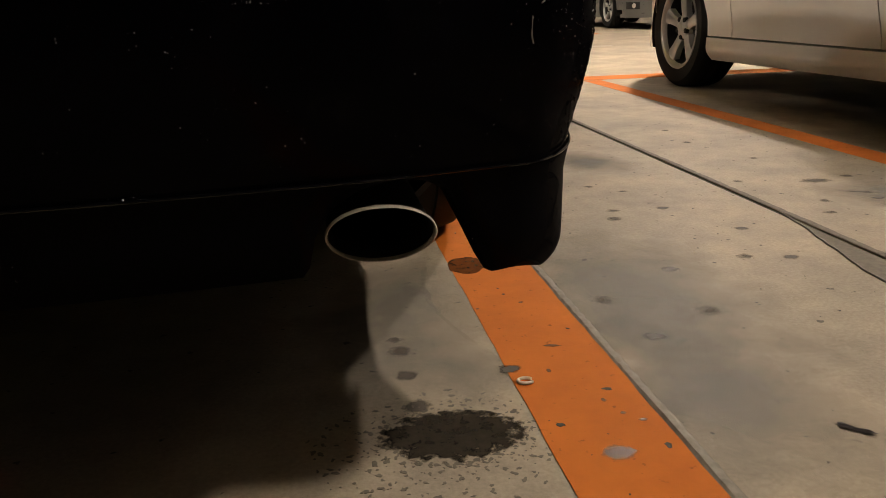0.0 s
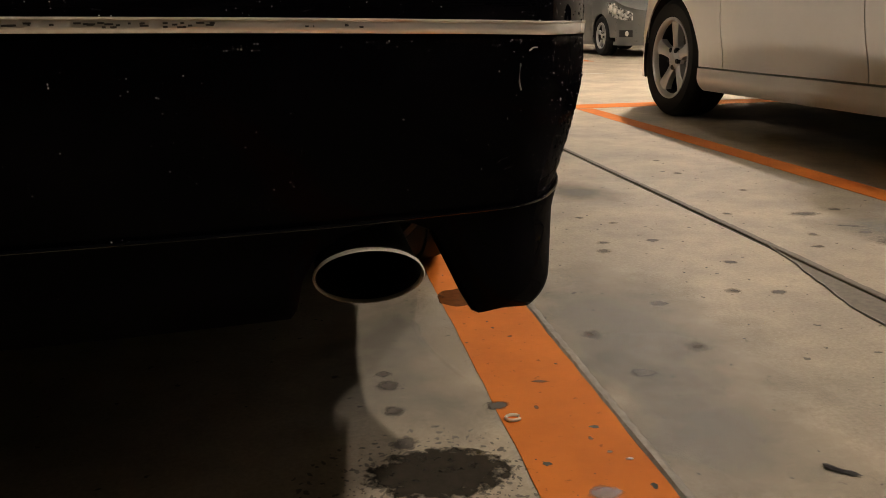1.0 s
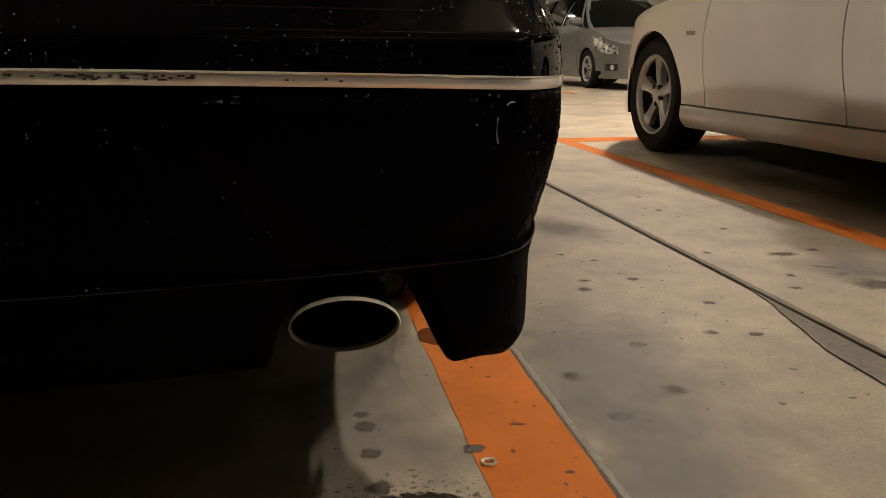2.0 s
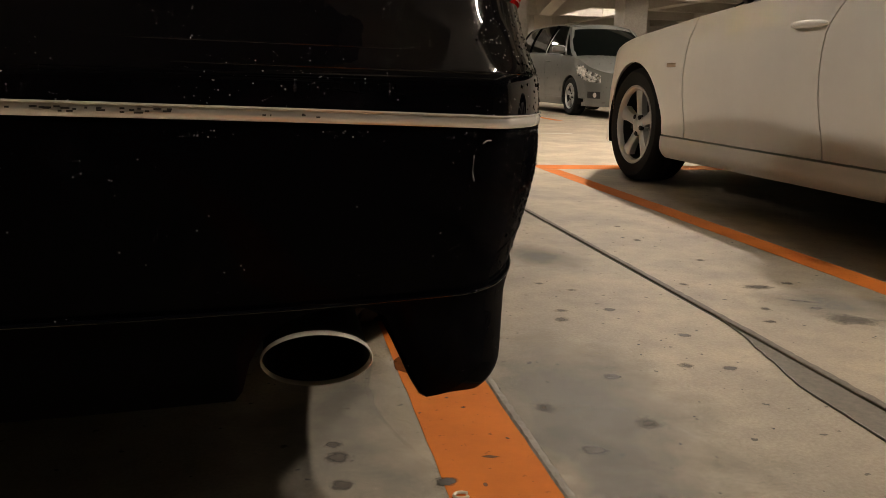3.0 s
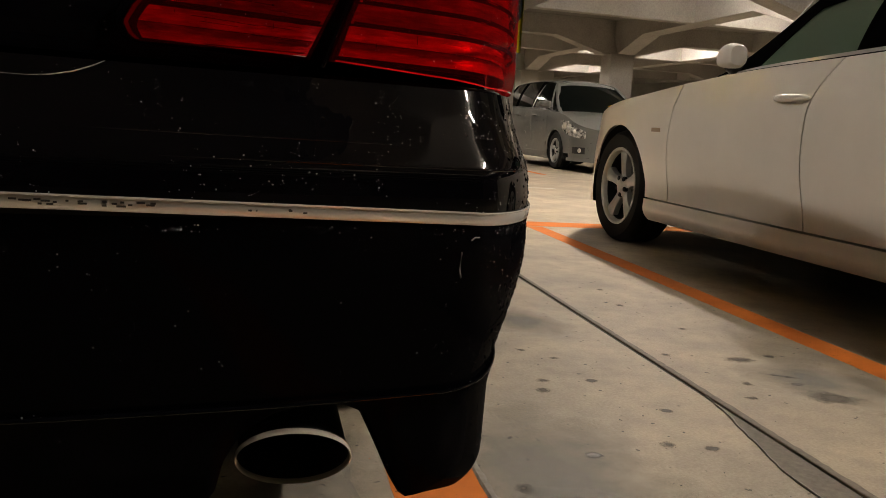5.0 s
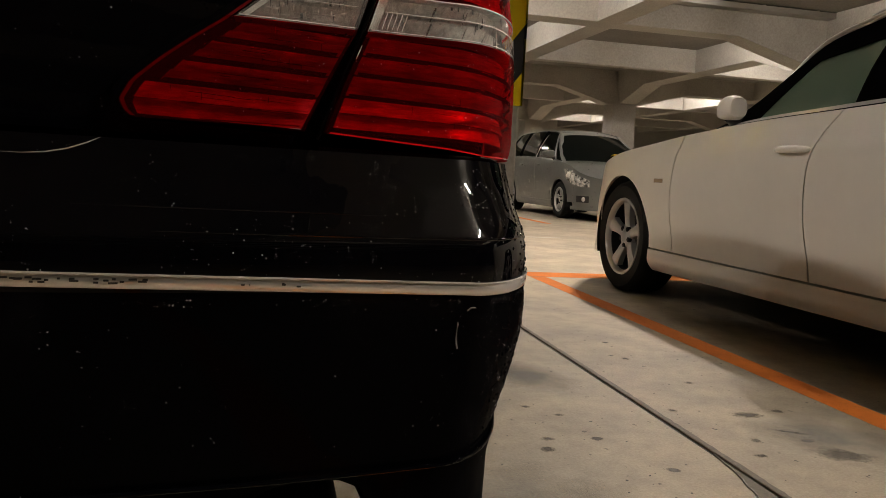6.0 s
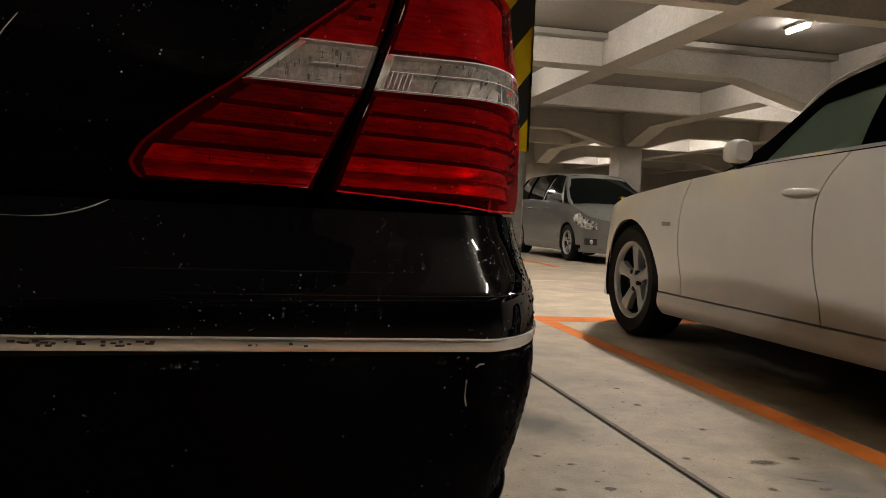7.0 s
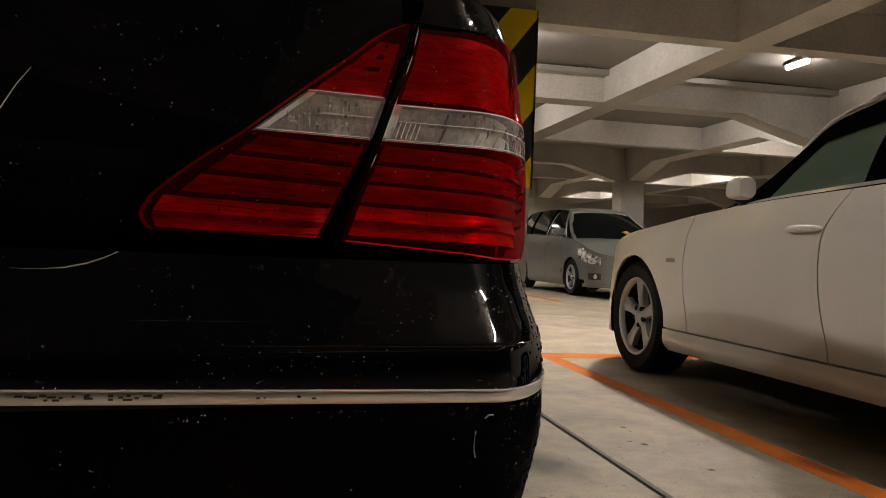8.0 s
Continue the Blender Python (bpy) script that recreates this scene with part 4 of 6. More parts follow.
class Body:
    """A car's outline. y runs forward, the car's middle line is x = 0."""

    def __init__(self, w, rear, front, tail_y, nose_y, hub_f, hub_r, hub_z, arch, sill_top, roof_half, plan, prof, belt, roof):
        self.w, self.rear, self.front, self.tail_y, self.nose_y = w, rear, front, tail_y, nose_y
        self.hub_f, self.hub_r, self.hub_z, self.arch, self.sill_top = hub_f, hub_r, hub_z, arch, sill_top
        self.roof_half, self.plan, self.prof, self.belt, self.roof = roof_half, plan, prof, belt, roof
        self.nose = lambda z: nose_y

    def half(self, y, z):
        t = self.prof(z)
        ny = self.nose(z)
        if y > ny:
            f = min(1.0, (y - ny) / (self.front - ny))
            return self.w * t * self.plan(ny) * max(0.0, 1 - f**2.4) ** (1 / 2.4)
        if y < self.tail_y:
            f = min(1.0, (self.tail_y - y) / (self.tail_y - self.rear))
            return self.w * t * self.plan(self.tail_y) * max(0.0, 1 - f**2.8) ** (1 / 2.8)
        return self.w * t * self.plan(y)

    def low(self, y):
        z = self.sill_top
        for h in (self.hub_f, self.hub_r):
            d = abs(y - h)
            if d < self.arch:
                z = max(z, self.hub_z + math.sqrt(self.arch**2 - d * d))
        return z

    def side_panel(self, name, s, ya, yb, parent, material, label="", top=None, n=30, gap=0.0035):
        """A side panel between two seams, each a table of height share to y."""
        fa = ya if callable(ya) else (lambda v: ya)
        fb = yb if callable(yb) else (lambda v: yb)
        us = even(n)
        for h in (self.hub_f, self.hub_r):
            for e in (-1, 1):
                y = h + e * self.arch
                a, b = fa(0.1), fb(0.1)
                if a < y < b:
                    for d in (-0.002, 0.0, 0.004 * -e, 0.012 * -e, 0.03 * -e):
                        us.append((y + d - a) / (b - a))
        us = sorted(set(us))
        belt = top or self.belt

        def fn(u, v):
            y = fa(v) + gap + (fb(v) - fa(v) - 2 * gap) * u
            z = self.low(y) + (belt(y) - self.low(y)) * v
            return (s * self.half(y, z), y, z)
        return part(name, sheet(fn, us, even(18), lambda u, v: (-s, 0, 0), 0.006), material, parent, label, smooth=True)

    def end_cap(self, name, front, z0, z1, parent, material, label="", n=40, m=12):
        """The wrap-round bumper and panel at the nose or tail."""
        ya, ye = (self.nose_y, self.front) if front else (self.tail_y, self.rear)
        k = 2.4 if front else 2.8

        def fn(u, v):
            th = -math.pi / 2 + math.pi * u
            c, q = math.cos(th), math.sin(th)
            y = ya + (ye - ya) * abs(c) ** (2 / k)
            z1v = z1(y) if callable(z1) else z1
            z = z0 + (z1v - z0) * v
            lean = (0.05 if front else 0.03) * max(0, v - 0.45) * abs(c)
            x = math.copysign(self.half(min(y, ye - 0.0005), z), q) if front else self.w * self.prof(z) * self.plan(ya) * math.copysign(abs(q) ** (2 / k), q)
            x = x if abs(c) < 0.9999 else 0.0
            return (x, y - (lean if front else -lean), z)
        return part(name, shell(fn, n, m, lambda u, v: (0, -1 if front else 1, 0), 0.006), material, parent, label, smooth=True)

    def lid(self, name, ya, yb, parent, material, crown, label="", n=24, lip=0.0):
        """A hood or boot lid across the car at the height of its belt."""
        def fn(u, v):
            y = ya + (yb - ya) * u
            c = 2 * v - 1
            hw = max(0.02, self.half(y, self.belt(y)) - 0.004)
            return (hw * c, y, self.belt(y) + 0.002 + crown * (1 - abs(c) ** 2.6) - lip)
        return part(name, shell(fn, n, 24, lambda u, v: (0, 0, -1), 0.006), material, parent, label, smooth=True)

    def cabin(self, y, v, s):
        """A place on the cabin's side: v runs from the belt to the roof's edge."""
        zb, zr = self.belt(y), self.roof(y)
        z = zb + (zr - zb) * v
        xb = self.half(min(max(y, self.tail_y), self.nose_y), zb) - 0.018
        xr = self.roof_half
        x = xb + (xr - xb) * v + 0.03 * math.sin(math.pi * v)
        return (s * x, y, z)

    def pane(self, name, s, ya, yb, v0, v1, parent, material, out=0.0, thick=0.004, label="", n=10):
        fa = ya if callable(ya) else (lambda v: ya)
        fb = yb if callable(yb) else (lambda v: yb)

        def fn(u, v):
            w = v0 + (v1 - v0) * v
            x, y, z = self.cabin(fa(w) + (fb(w) - fa(w)) * u, w, s)
            return (x + s * out, y, z)
        return part(name, shell(fn, n, 8, lambda u, v: (-s, 0, 0), thick), material, parent, label, smooth=True)


def wheel_well(parent, body, s, y):
    """The dark liner over a wheel."""
    bm = bmesh.new()
    r = body.arch + 0.004
    x0, x1 = body.w * body.plan(y) * body.prof(body.hub_z + body.arch) - 0.030, body.w - 0.36
    add_grid(bm, lambda u, v: (s * (x0 + (x1 - x0) * v), y + r * math.cos(-0.35 + (math.pi + 0.7) * u), body.hub_z + r * math.sin(-0.35 + (math.pi + 0.7) * u)), 30, 2)
    add_grid(bm, lambda u, v: (s * x1, y + r * v * math.cos(-0.35 + (math.pi + 0.7) * u), body.hub_z + r * v * math.sin(-0.35 + (math.pi + 0.7) * u)), 30, 1)
    bmesh.ops.remove_doubles(bm, verts=bm.verts[:], dist=0.0005)
    part("wheel_liner", bm, DARK_VOID, parent)


def underbody(parent, body, floor_z=0.2):
    """The dark floor pan and engine bay that shut off the light."""
    w = body.w - 0.38
    part("floor_pan", box(-w, w, body.rear + 0.25, body.front - 0.25, floor_z, floor_z + 0.1), DARK_VOID, parent)
    part("floor_pan", box(-body.w + 0.06, body.w - 0.06, body.hub_r + body.arch + 0.03, body.hub_f - body.arch - 0.03, floor_z + 0.001, floor_z + 0.12), DARK_VOID, parent)
    part("engine_bay", box(-w, w, body.hub_f - body.arch - 0.1, body.front - 0.32, floor_z + 0.11, 0.62), DARK_VOID, parent)


def door_handle(parent, x, y, z, s, length, material):
    bm = bmesh.new()
    n = 14
    path = [(x + s * (0.004 + 0.024 * math.sin(math.pi * i / n) ** 0.5), y - length / 2 + length * i / n, z) for i in range(n + 1)]
    add_tube(bm, path, [0.006 + 0.009 * math.sin(math.pi * i / n) ** 0.4 for i in range(n + 1)], 12)
    h = part("door_handle", bm, material, parent, smooth=True)
    # Flat black disc painted in for the shade of the grip's hollow.
    part("recess_shade", lathe([(0.0, 0.0), (0.030, 0.0), (0.034, 0.002), (0.0, 0.002)], 24, (0, 0, 0)), BLACK_TRIM, h, "black disc for the shade behind the grip").matrix_basis = Matrix.Translation((x - s * 0.002, y, z - 0.016)) @ Matrix.Diagonal((s, length / 0.085, 0.62, 1))
    return h


def mirror_arm(parent, s, x, y, z, material, size=1.0, folded=False):
    """A rounded door mirror on its foot, open or folded against the window."""
    bm = bmesh.new()
    deep, wide, high = (0.075, 0.108, 0.082) if folded else (0.105, 0.085, 0.062)

    def swell(q):
        """Girth of the shell from its cut rear face (-1) to its rounded nose (1)."""
        if q < -0.96:
            return 0.80 * min(1.0, (q + 1.0) / 0.03)
        if q < -0.55:
            return 0.80 + 0.20 * (q + 0.96) / 0.41
        return max(0.0, 1 - ((q + 0.55) / 1.55) ** 2.4) ** 0.55

    def fn(u, v):
        th, ph = 2 * math.pi * u, math.pi * v
        if folded:
            sy = math.cos(ph)
            cx = math.copysign(abs(math.cos(th)) ** 0.75, math.cos(th))
            cz = math.copysign(abs(math.sin(th)) ** 0.65, math.sin(th))
            cz *= 1.0 if cz > 0 else 0.9
            return (x + s * (0.065 + deep * cx * swell(sy)) * size, y + wide * sy * size, z + (high * cz * swell(sy) - 0.030 * (1 - swell(sy)) * (sy > 0)) * size)
        sx = math.copysign(abs(math.sin(ph) * math.cos(th)) ** 0.7, math.cos(th))
        sz = math.copysign(abs(math.sin(ph) * math.sin(th)) ** 0.55, math.sin(th))
        sy = math.copysign(abs(math.cos(ph)) ** 0.6, math.cos(ph))
        yy = wide * sy if sy > 0 else 0.03 * sy
        return (x + s * (0.105 + deep * sx) * size, y + yy * size - 0.025 * sx * size, z + high * sz * (1 - 0.18 * sx) * size)
    add_grid(bm, fn, 32, 26 if folded else 18)
    bmesh.ops.remove_doubles(bm, verts=bm.verts[:], dist=0.0005)
    m = part("door_mirror", bm, material, parent, smooth=True)
    part("mirror_foot", tube([(x - s * 0.05, y + 0.02, z - 0.08 * size), (x + s * 0.0, y + 0.02, z - 0.07 * size), (x + s * 0.04, y + 0.01, z - 0.045 * size)], [0.04, 0.034, 0.026], 10), BLACK_TRIM, m, smooth=True)
    if not folded:
        bm = bmesh.new()
        add_box(bm, 0.02, 0.19, -0.034, -0.028, -0.045, 0.045, 0.002)
        bm.transform(Matrix.Translation((x, y, z)) @ Matrix.Diagonal((s * size, size, size, 1)))
        part("mirror_glass", bm, CHROME, m)
    return m


# ---- the white estate car ----
estate = thing("estate_car", "pearl white estate car with five-spoke alloy wheels", "car", "parked cars", "", (2.71, 0, 0))
EST = Body(
    w=0.925, rear=0.30, front=5.18, tail_y=0.85, nose_y=4.66, hub_f=4.315, hub_r=1.43, hub_z=0.328, arch=0.357, sill_top=0.298, roof_half=0.60,
    plan=smooth_table([(0.3, 0.955), (1.0, 0.985), (1.8, 1.0), (3.4, 1.0), (4.0, 0.992), (4.3, 0.983), (4.66, 0.962)]),
    prof=smooth_table([(0.16, 0.950), (0.20, 0.957), (0.28, 0.962), (0.33, 0.962), (0.38, 0.966), (0.45, 0.978), (0.54, 0.990), (0.62, 0.9965), (0.70, 1.0), (0.76, 1.0), (0.795, 0.997), (0.83, 0.987), (0.90, 0.966), (0.97, 0.945), (1.1, 0.92)]),
    belt=smooth_table([(0.3, 0.955), (1.0, 0.99), (1.8, 0.975), (2.6, 0.950), (3.1, 0.932), (3.5, 0.905), (4.0, 0.856), (4.4, 0.812), (4.8, 0.73), (5.0, 0.68), (5.18, 0.63)]),
    roof=smooth_table([(0.4, 1.16), (0.6, 1.28), (0.9, 1.38), (1.4, 1.415), (1.9, 1.418), (2.3, 1.395), (2.72, 1.344), (3.07, 1.262), (3.25, 1.150), (3.42, 1.020), (3.55, 0.930), (3.70, 0.880), (3.92, 0.855)]))
EST.nose = smooth_table([(0.2, 4.63), (0.45, 4.54), (0.64, 4.37), (0.757, 4.28), (0.83, 4.18), (0.9, 4.08), (1.2, 4.0)])
SEAM_F = smooth_table([(0.0, 3.70), (0.5, 3.71), (1.0, 3.64)])
SEAM_B = smooth_table([(0.0, 2.612), (0.2, 2.635), (0.42, 2.648), (0.6, 2.645), (0.75, 2.628), (0.88, 2.59), (1.0, 2.52)])
SEAM_R = smooth_table([(0.0, 1.79), (0.25, 1.70), (0.5, 1.62), (1.0, 1.45)])
for s in (-1, 1):
    EST.side_panel("front_wing", s, SEAM_F, EST.nose_y - 0.001, estate, WHITE_PAINT, n=50)
    EST.side_panel("front_door", s, SEAM_B, SEAM_F, estate, WHITE_PAINT, n=30)
    EST.side_panel("rear_door", s, SEAM_R, SEAM_B, estate, WHITE_PAINT, n=40)
    EST.side_panel("rear_wing", s, EST.tail_y, SEAM_R, estate, WHITE_PAINT, n=50)

    def sill(u, v, s=s):
        y = EST.hub_r + EST.arch - 0.01 + (EST.hub_f - EST.hub_r - 2 * EST.arch + 0.02) * u
        z = 0.172 + 0.117 * v + 0.012 * (1 - u) * (1 - v)
        return (s * (EST.half(y, z) + 0.006 * math.sin(math.pi * min(1, v * 1.2)) - 0.03 * (1 - v) ** 3), y, z)
    part("side_sill", shell(sill, 40, 10, lambda u, v, s=s: (-s, 0, 0.3), 0.02), WHITE_PAINT, estate, smooth=True)
    for y in (EST.hub_f, EST.hub_r):
        wheel_well(estate, EST, s, y)
        wheel(estate, s * (EST.w * EST.plan(y) - 0.137), y, 0.328, s, 0.222, 0.225, 5)
    EST.pane("roof_edge", s, 0.70, 3.60, 0.965, 1.0, estate, WHITE_PAINT, 0.004, 0.03, n=50)
    EST.pane("window_surround", s, 0.75, 3.58, 0.66, 0.963, estate, MATT_BLACK, 0.002, 0.03, n=50)
    EST.pane("side_frame", s, 0.55, 3.56, 0.0, 0.055, estate, MATT_BLACK, 0.0, 0.02, n=40)
    EST.pane("mirror_triangle", s, lambda v: 3.10 - 0.30 * v, 3.56, 0.056, 0.66, estate, MATT_BLACK, 0.0, 0.02, n=10)
    EST.pane("door_pillar", s, lambda v: 2.26 - 0.06 * v, lambda v: 2.50 + 0.02 * v, 0.056, 0.66, estate, MATT_BLACK, 0.002, 0.03, n=4)
    EST.pane("rear_pillar", s, lambda v: 1.42 - 0.05 * v, lambda v: 1.54 - 0.08 * v, 0.056, 0.66, estate, MATT_BLACK, 0.002, 0.03, n=4)
    EST.pane("tail_pillar", s, lambda v: 0.50 + 0.20 * v, lambda v: 0.70 + 0.22 * v, 0.056, 0.928, estate, WHITE_PAINT, 0.002, 0.05, n=4)
    EST.pane("front_window", s, lambda v: 2.50 + 0.02 * v, lambda v: 3.10 - 0.30 * v, 0.05, 0.66, estate, GREEN_GLASS, -0.006, 0.004, "side window, opaque green for the lit view through it", n=16)
    EST.pane("rear_window", s, lambda v: 1.54 - 0.08 * v, lambda v: 2.26 - 0.06 * v, 0.05, 0.66, estate, GLASS, -0.006, 0.004, "dark tinted side window")
    EST.pane("quarter_window", s, lambda v: 0.70 + 0.22 * v, lambda v: 1.42 - 0.05 * v, 0.05, 0.66, estate, GLASS, -0.006, 0.004, "dark tinted side window")
    EST.pane("chrome_waist_strip", s, 0.55, 3.36, 0.018, 0.052, estate, CHROME, 0.006, 0.005, "thin bright strip under the windows", n=40)
    bm = bmesh.new()
    edge = [EST.cabin(1.0 + 0.1 * i, 1.0, s) for i in range(25)]
    add_tube(bm, [(x + s * 0.010, y, z + 0.004) for x, y, z in edge], 0.009, 8)
    part("roof_gutter", bm, WHITE_PAINT, estate, "thin white edge of the roof and screen pillar", smooth=True)
    bm = bmesh.new()
    add_tube(bm, [(s * 0.60, 0.9 + 0.155 * i, EST.roof(0.9 + 0.155 * i) + 0.012 + 0.028 * math.sin(math.pi * i / 12) ** 0.4) for i in range(13)], 0.013, 8)
    part("roof_rail", bm, ALLOY, estate, "satin silver roof rail", smooth=True)
    for y in (2.73, 1.75):
        z = 0.806 + (2.73 - y) * 0.02
        door_handle(estate, s * (EST.half(y, z) + 0.001), y, z, s, 0.205, WHITE_PAINT)
    part("side_repeater", box(s * EST.half(3.84, 0.663) - 0.004, s * EST.half(3.84, 0.663) + 0.006, 3.79, 3.885, 0.652, 0.674, 0.004), mat("amber_lens", (0.46, 0.35, 0.24), 0.2, 0.0, 1.0), estate, "small amber side repeater lamp")
    mirror_arm(estate, s, s * (EST.half(3.12, 0.94) - 0.02), 3.235, 0.998, WHITE_PAINT, 0.70, folded=True)
EST.lid("hood", 3.56, 5.12, estate, WHITE_PAINT, 0.06, n=40)
EST.end_cap("front_bumper", True, 0.20, lambda y: EST.belt(y) - 0.002, estate, WHITE_PAINT)
EST.end_cap("rear_bumper", False, 0.24, lambda y: EST.belt(y) - 0.002, estate, WHITE_PAINT)
EST.lid("tailgate_ledge", 0.34, 0.72, estate, WHITE_PAINT, 0.01)


def roof_skin(body, ya, yb, crown=0.05):
    def fn(u, v):
        y = ya + (yb - ya) * u
        c = 2 * v - 1
        return ((body.roof_half - 0.004) * c, y, body.roof(y) + crown * (1 - abs(c) ** 3))
    return shell(fn, 24, 20, lambda u, v: (0, 0, -1), 0.012)


def screen(body, y0, y1, base_half, crown=0.05, c0=-1.0, c1=1.0, lift=0.0, u0=0.0):
    """A windscreen or rear screen from the scuttle (y0) to the roof (y1)."""
    def fn(u, v):
        u = u0 + (1 - u0) * u
        y = y0 + (y1 - y0) * u
        c = c0 + (c1 - c0) * v
        z0, z1 = lift + body.belt(y0) + 0.045, lift + body.roof(y1) + crown
        hw = base_half + (body.roof_half - 0.01 - base_half) * u
        z = z0 + (z1 - z0) * u + 0.03 * math.sin(math.pi * u) - 0.045 * abs(c) ** 3
        return (hw * c, y - (0.12 if y0 > y1 else -0.10) * c * c * (1 - 0.5 * u), z)
    return shell(fn, 14, 20, lambda u, v: (0, 0, -1), 0.005)


part("roof", roof_skin(EST, 0.70, 2.76, 0.03), WHITE_PAINT, estate, smooth=True)
for s in (-1, 1):
    part("screen_border", screen(EST, 3.68, 2.74, 0.76, 0.05, s * 0.80, s, 0.004), MATT_BLACK, estate, "black border of the windscreen", smooth=True)
part("windscreen", screen(EST, 3.68, 2.74, 0.76), GLASS, estate, "dark windscreen", smooth=True)
part("rear_screen", screen(EST, 0.42, 0.72, 0.74), GLASS, estate, "dark rear screen", smooth=True)
underbody(estate, EST)
part("cabin_trim", box(-0.80, 0.80, 0.6, 3.3, 0.32, 0.62, 0.05), BLACK_TRIM, estate)
for s in (-1, 1):
    part("front_seat", box(s * 0.37 - 0.24, s * 0.37 + 0.24, 2.02, 2.16, 0.6, 1.10, 0.06, 3), BLACK_TRIM, estate, "dark front seat back")
    part("head_restraint", box(s * 0.37 - 0.13, s * 0.37 + 0.13, 2.0, 2.09, 1.13, 1.29, 0.04, 3), BLACK_TRIM, estate, "dark head restraint")
part("dashboard", box(-0.76, 0.76, 2.95, 3.35, 0.62, 0.93, 0.08, 3), BLACK_TRIM, estate)
part("steering_wheel", lathe([(0.165 + 0.014 * math.cos(a), 0.014 * math.sin(a)) for a in [2 * math.pi * i / 8 for i in range(9)]], 28, (-0.37, 2.82, 0.94), "y"), BLACK_TRIM, estate, smooth=True)

# ---- the silver people carrier ----
carrier = thing("people_carrier", "silver grey people carrier parked nose out beside a column", "car", "parked cars", "", (5.43, 12.63, 0), 180.6)
MPV = Body(
    w=0.85, rear=-3.62, front=0.86, tail_y=-3.2, nose_y=0.36, hub_f=-0.19, hub_r=-2.84, hub_z=0.315, arch=0.345, sill_top=0.29, roof_half=0.56,
    plan=smooth_table([(-3.6, 0.965), (-2.6, 0.995), (-1.0, 1.0), (-0.2, 0.99), (0.36, 0.955)]),
    prof=smooth_table([(0.15, 0.95), (0.25, 0.97), (0.45, 0.985), (0.70, 1.0), (0.85, 0.995), (0.95, 0.975), (1.1, 0.94)]),
    belt=smooth_table([(-3.6, 1.06), (-2.5, 1.05), (-1.2, 1.01), (-0.55, 0.985), (-0.2, 0.955), (0.3, 0.865), (0.6, 0.76), (0.86, 0.66)]),
    roof=smooth_table([(-3.6, 1.38), (-3.2, 1.50), (-2.4, 1.545), (-1.5, 1.54), (-1.0, 1.49), (-0.6, 1.37), (-0.2, 1.14), (0.1, 0.95)]))
SEAM_1 = smooth_table([(0.0, -0.60), (0.5, -0.58), (1.0, -0.62)])
SEAM_2 = smooth_table([(0.0, -1.42), (0.5, -1.40), (1.0, -1.50)])
SEAM_3 = smooth_table([(0.0, -2.35), (0.3, -2.42), (1.0, -2.62)])
LAMP_COVER = lens_plastic("clear_headlamp_cover", (0.62, 0.62, 0.60), (0.97, 0.97, 0.96), 0.88)
HEADLAMP = mat("headlamp_glass", (0.70, 0.70, 0.68), 0.12, 0.3, 1.0)
facets, face = nodes_of(HEADLAMP)
facets.links.new(ramp(facets, noise_at(facets, 11.0, 2, 0.6, (1, 1, 1.6)), [(0.42, (0.10, 0.10, 0.10)), (0.50, (0.55, 0.55, 0.53)), (0.58, (0.95, 0.94, 0.90))]), face.inputs["Base Color"])
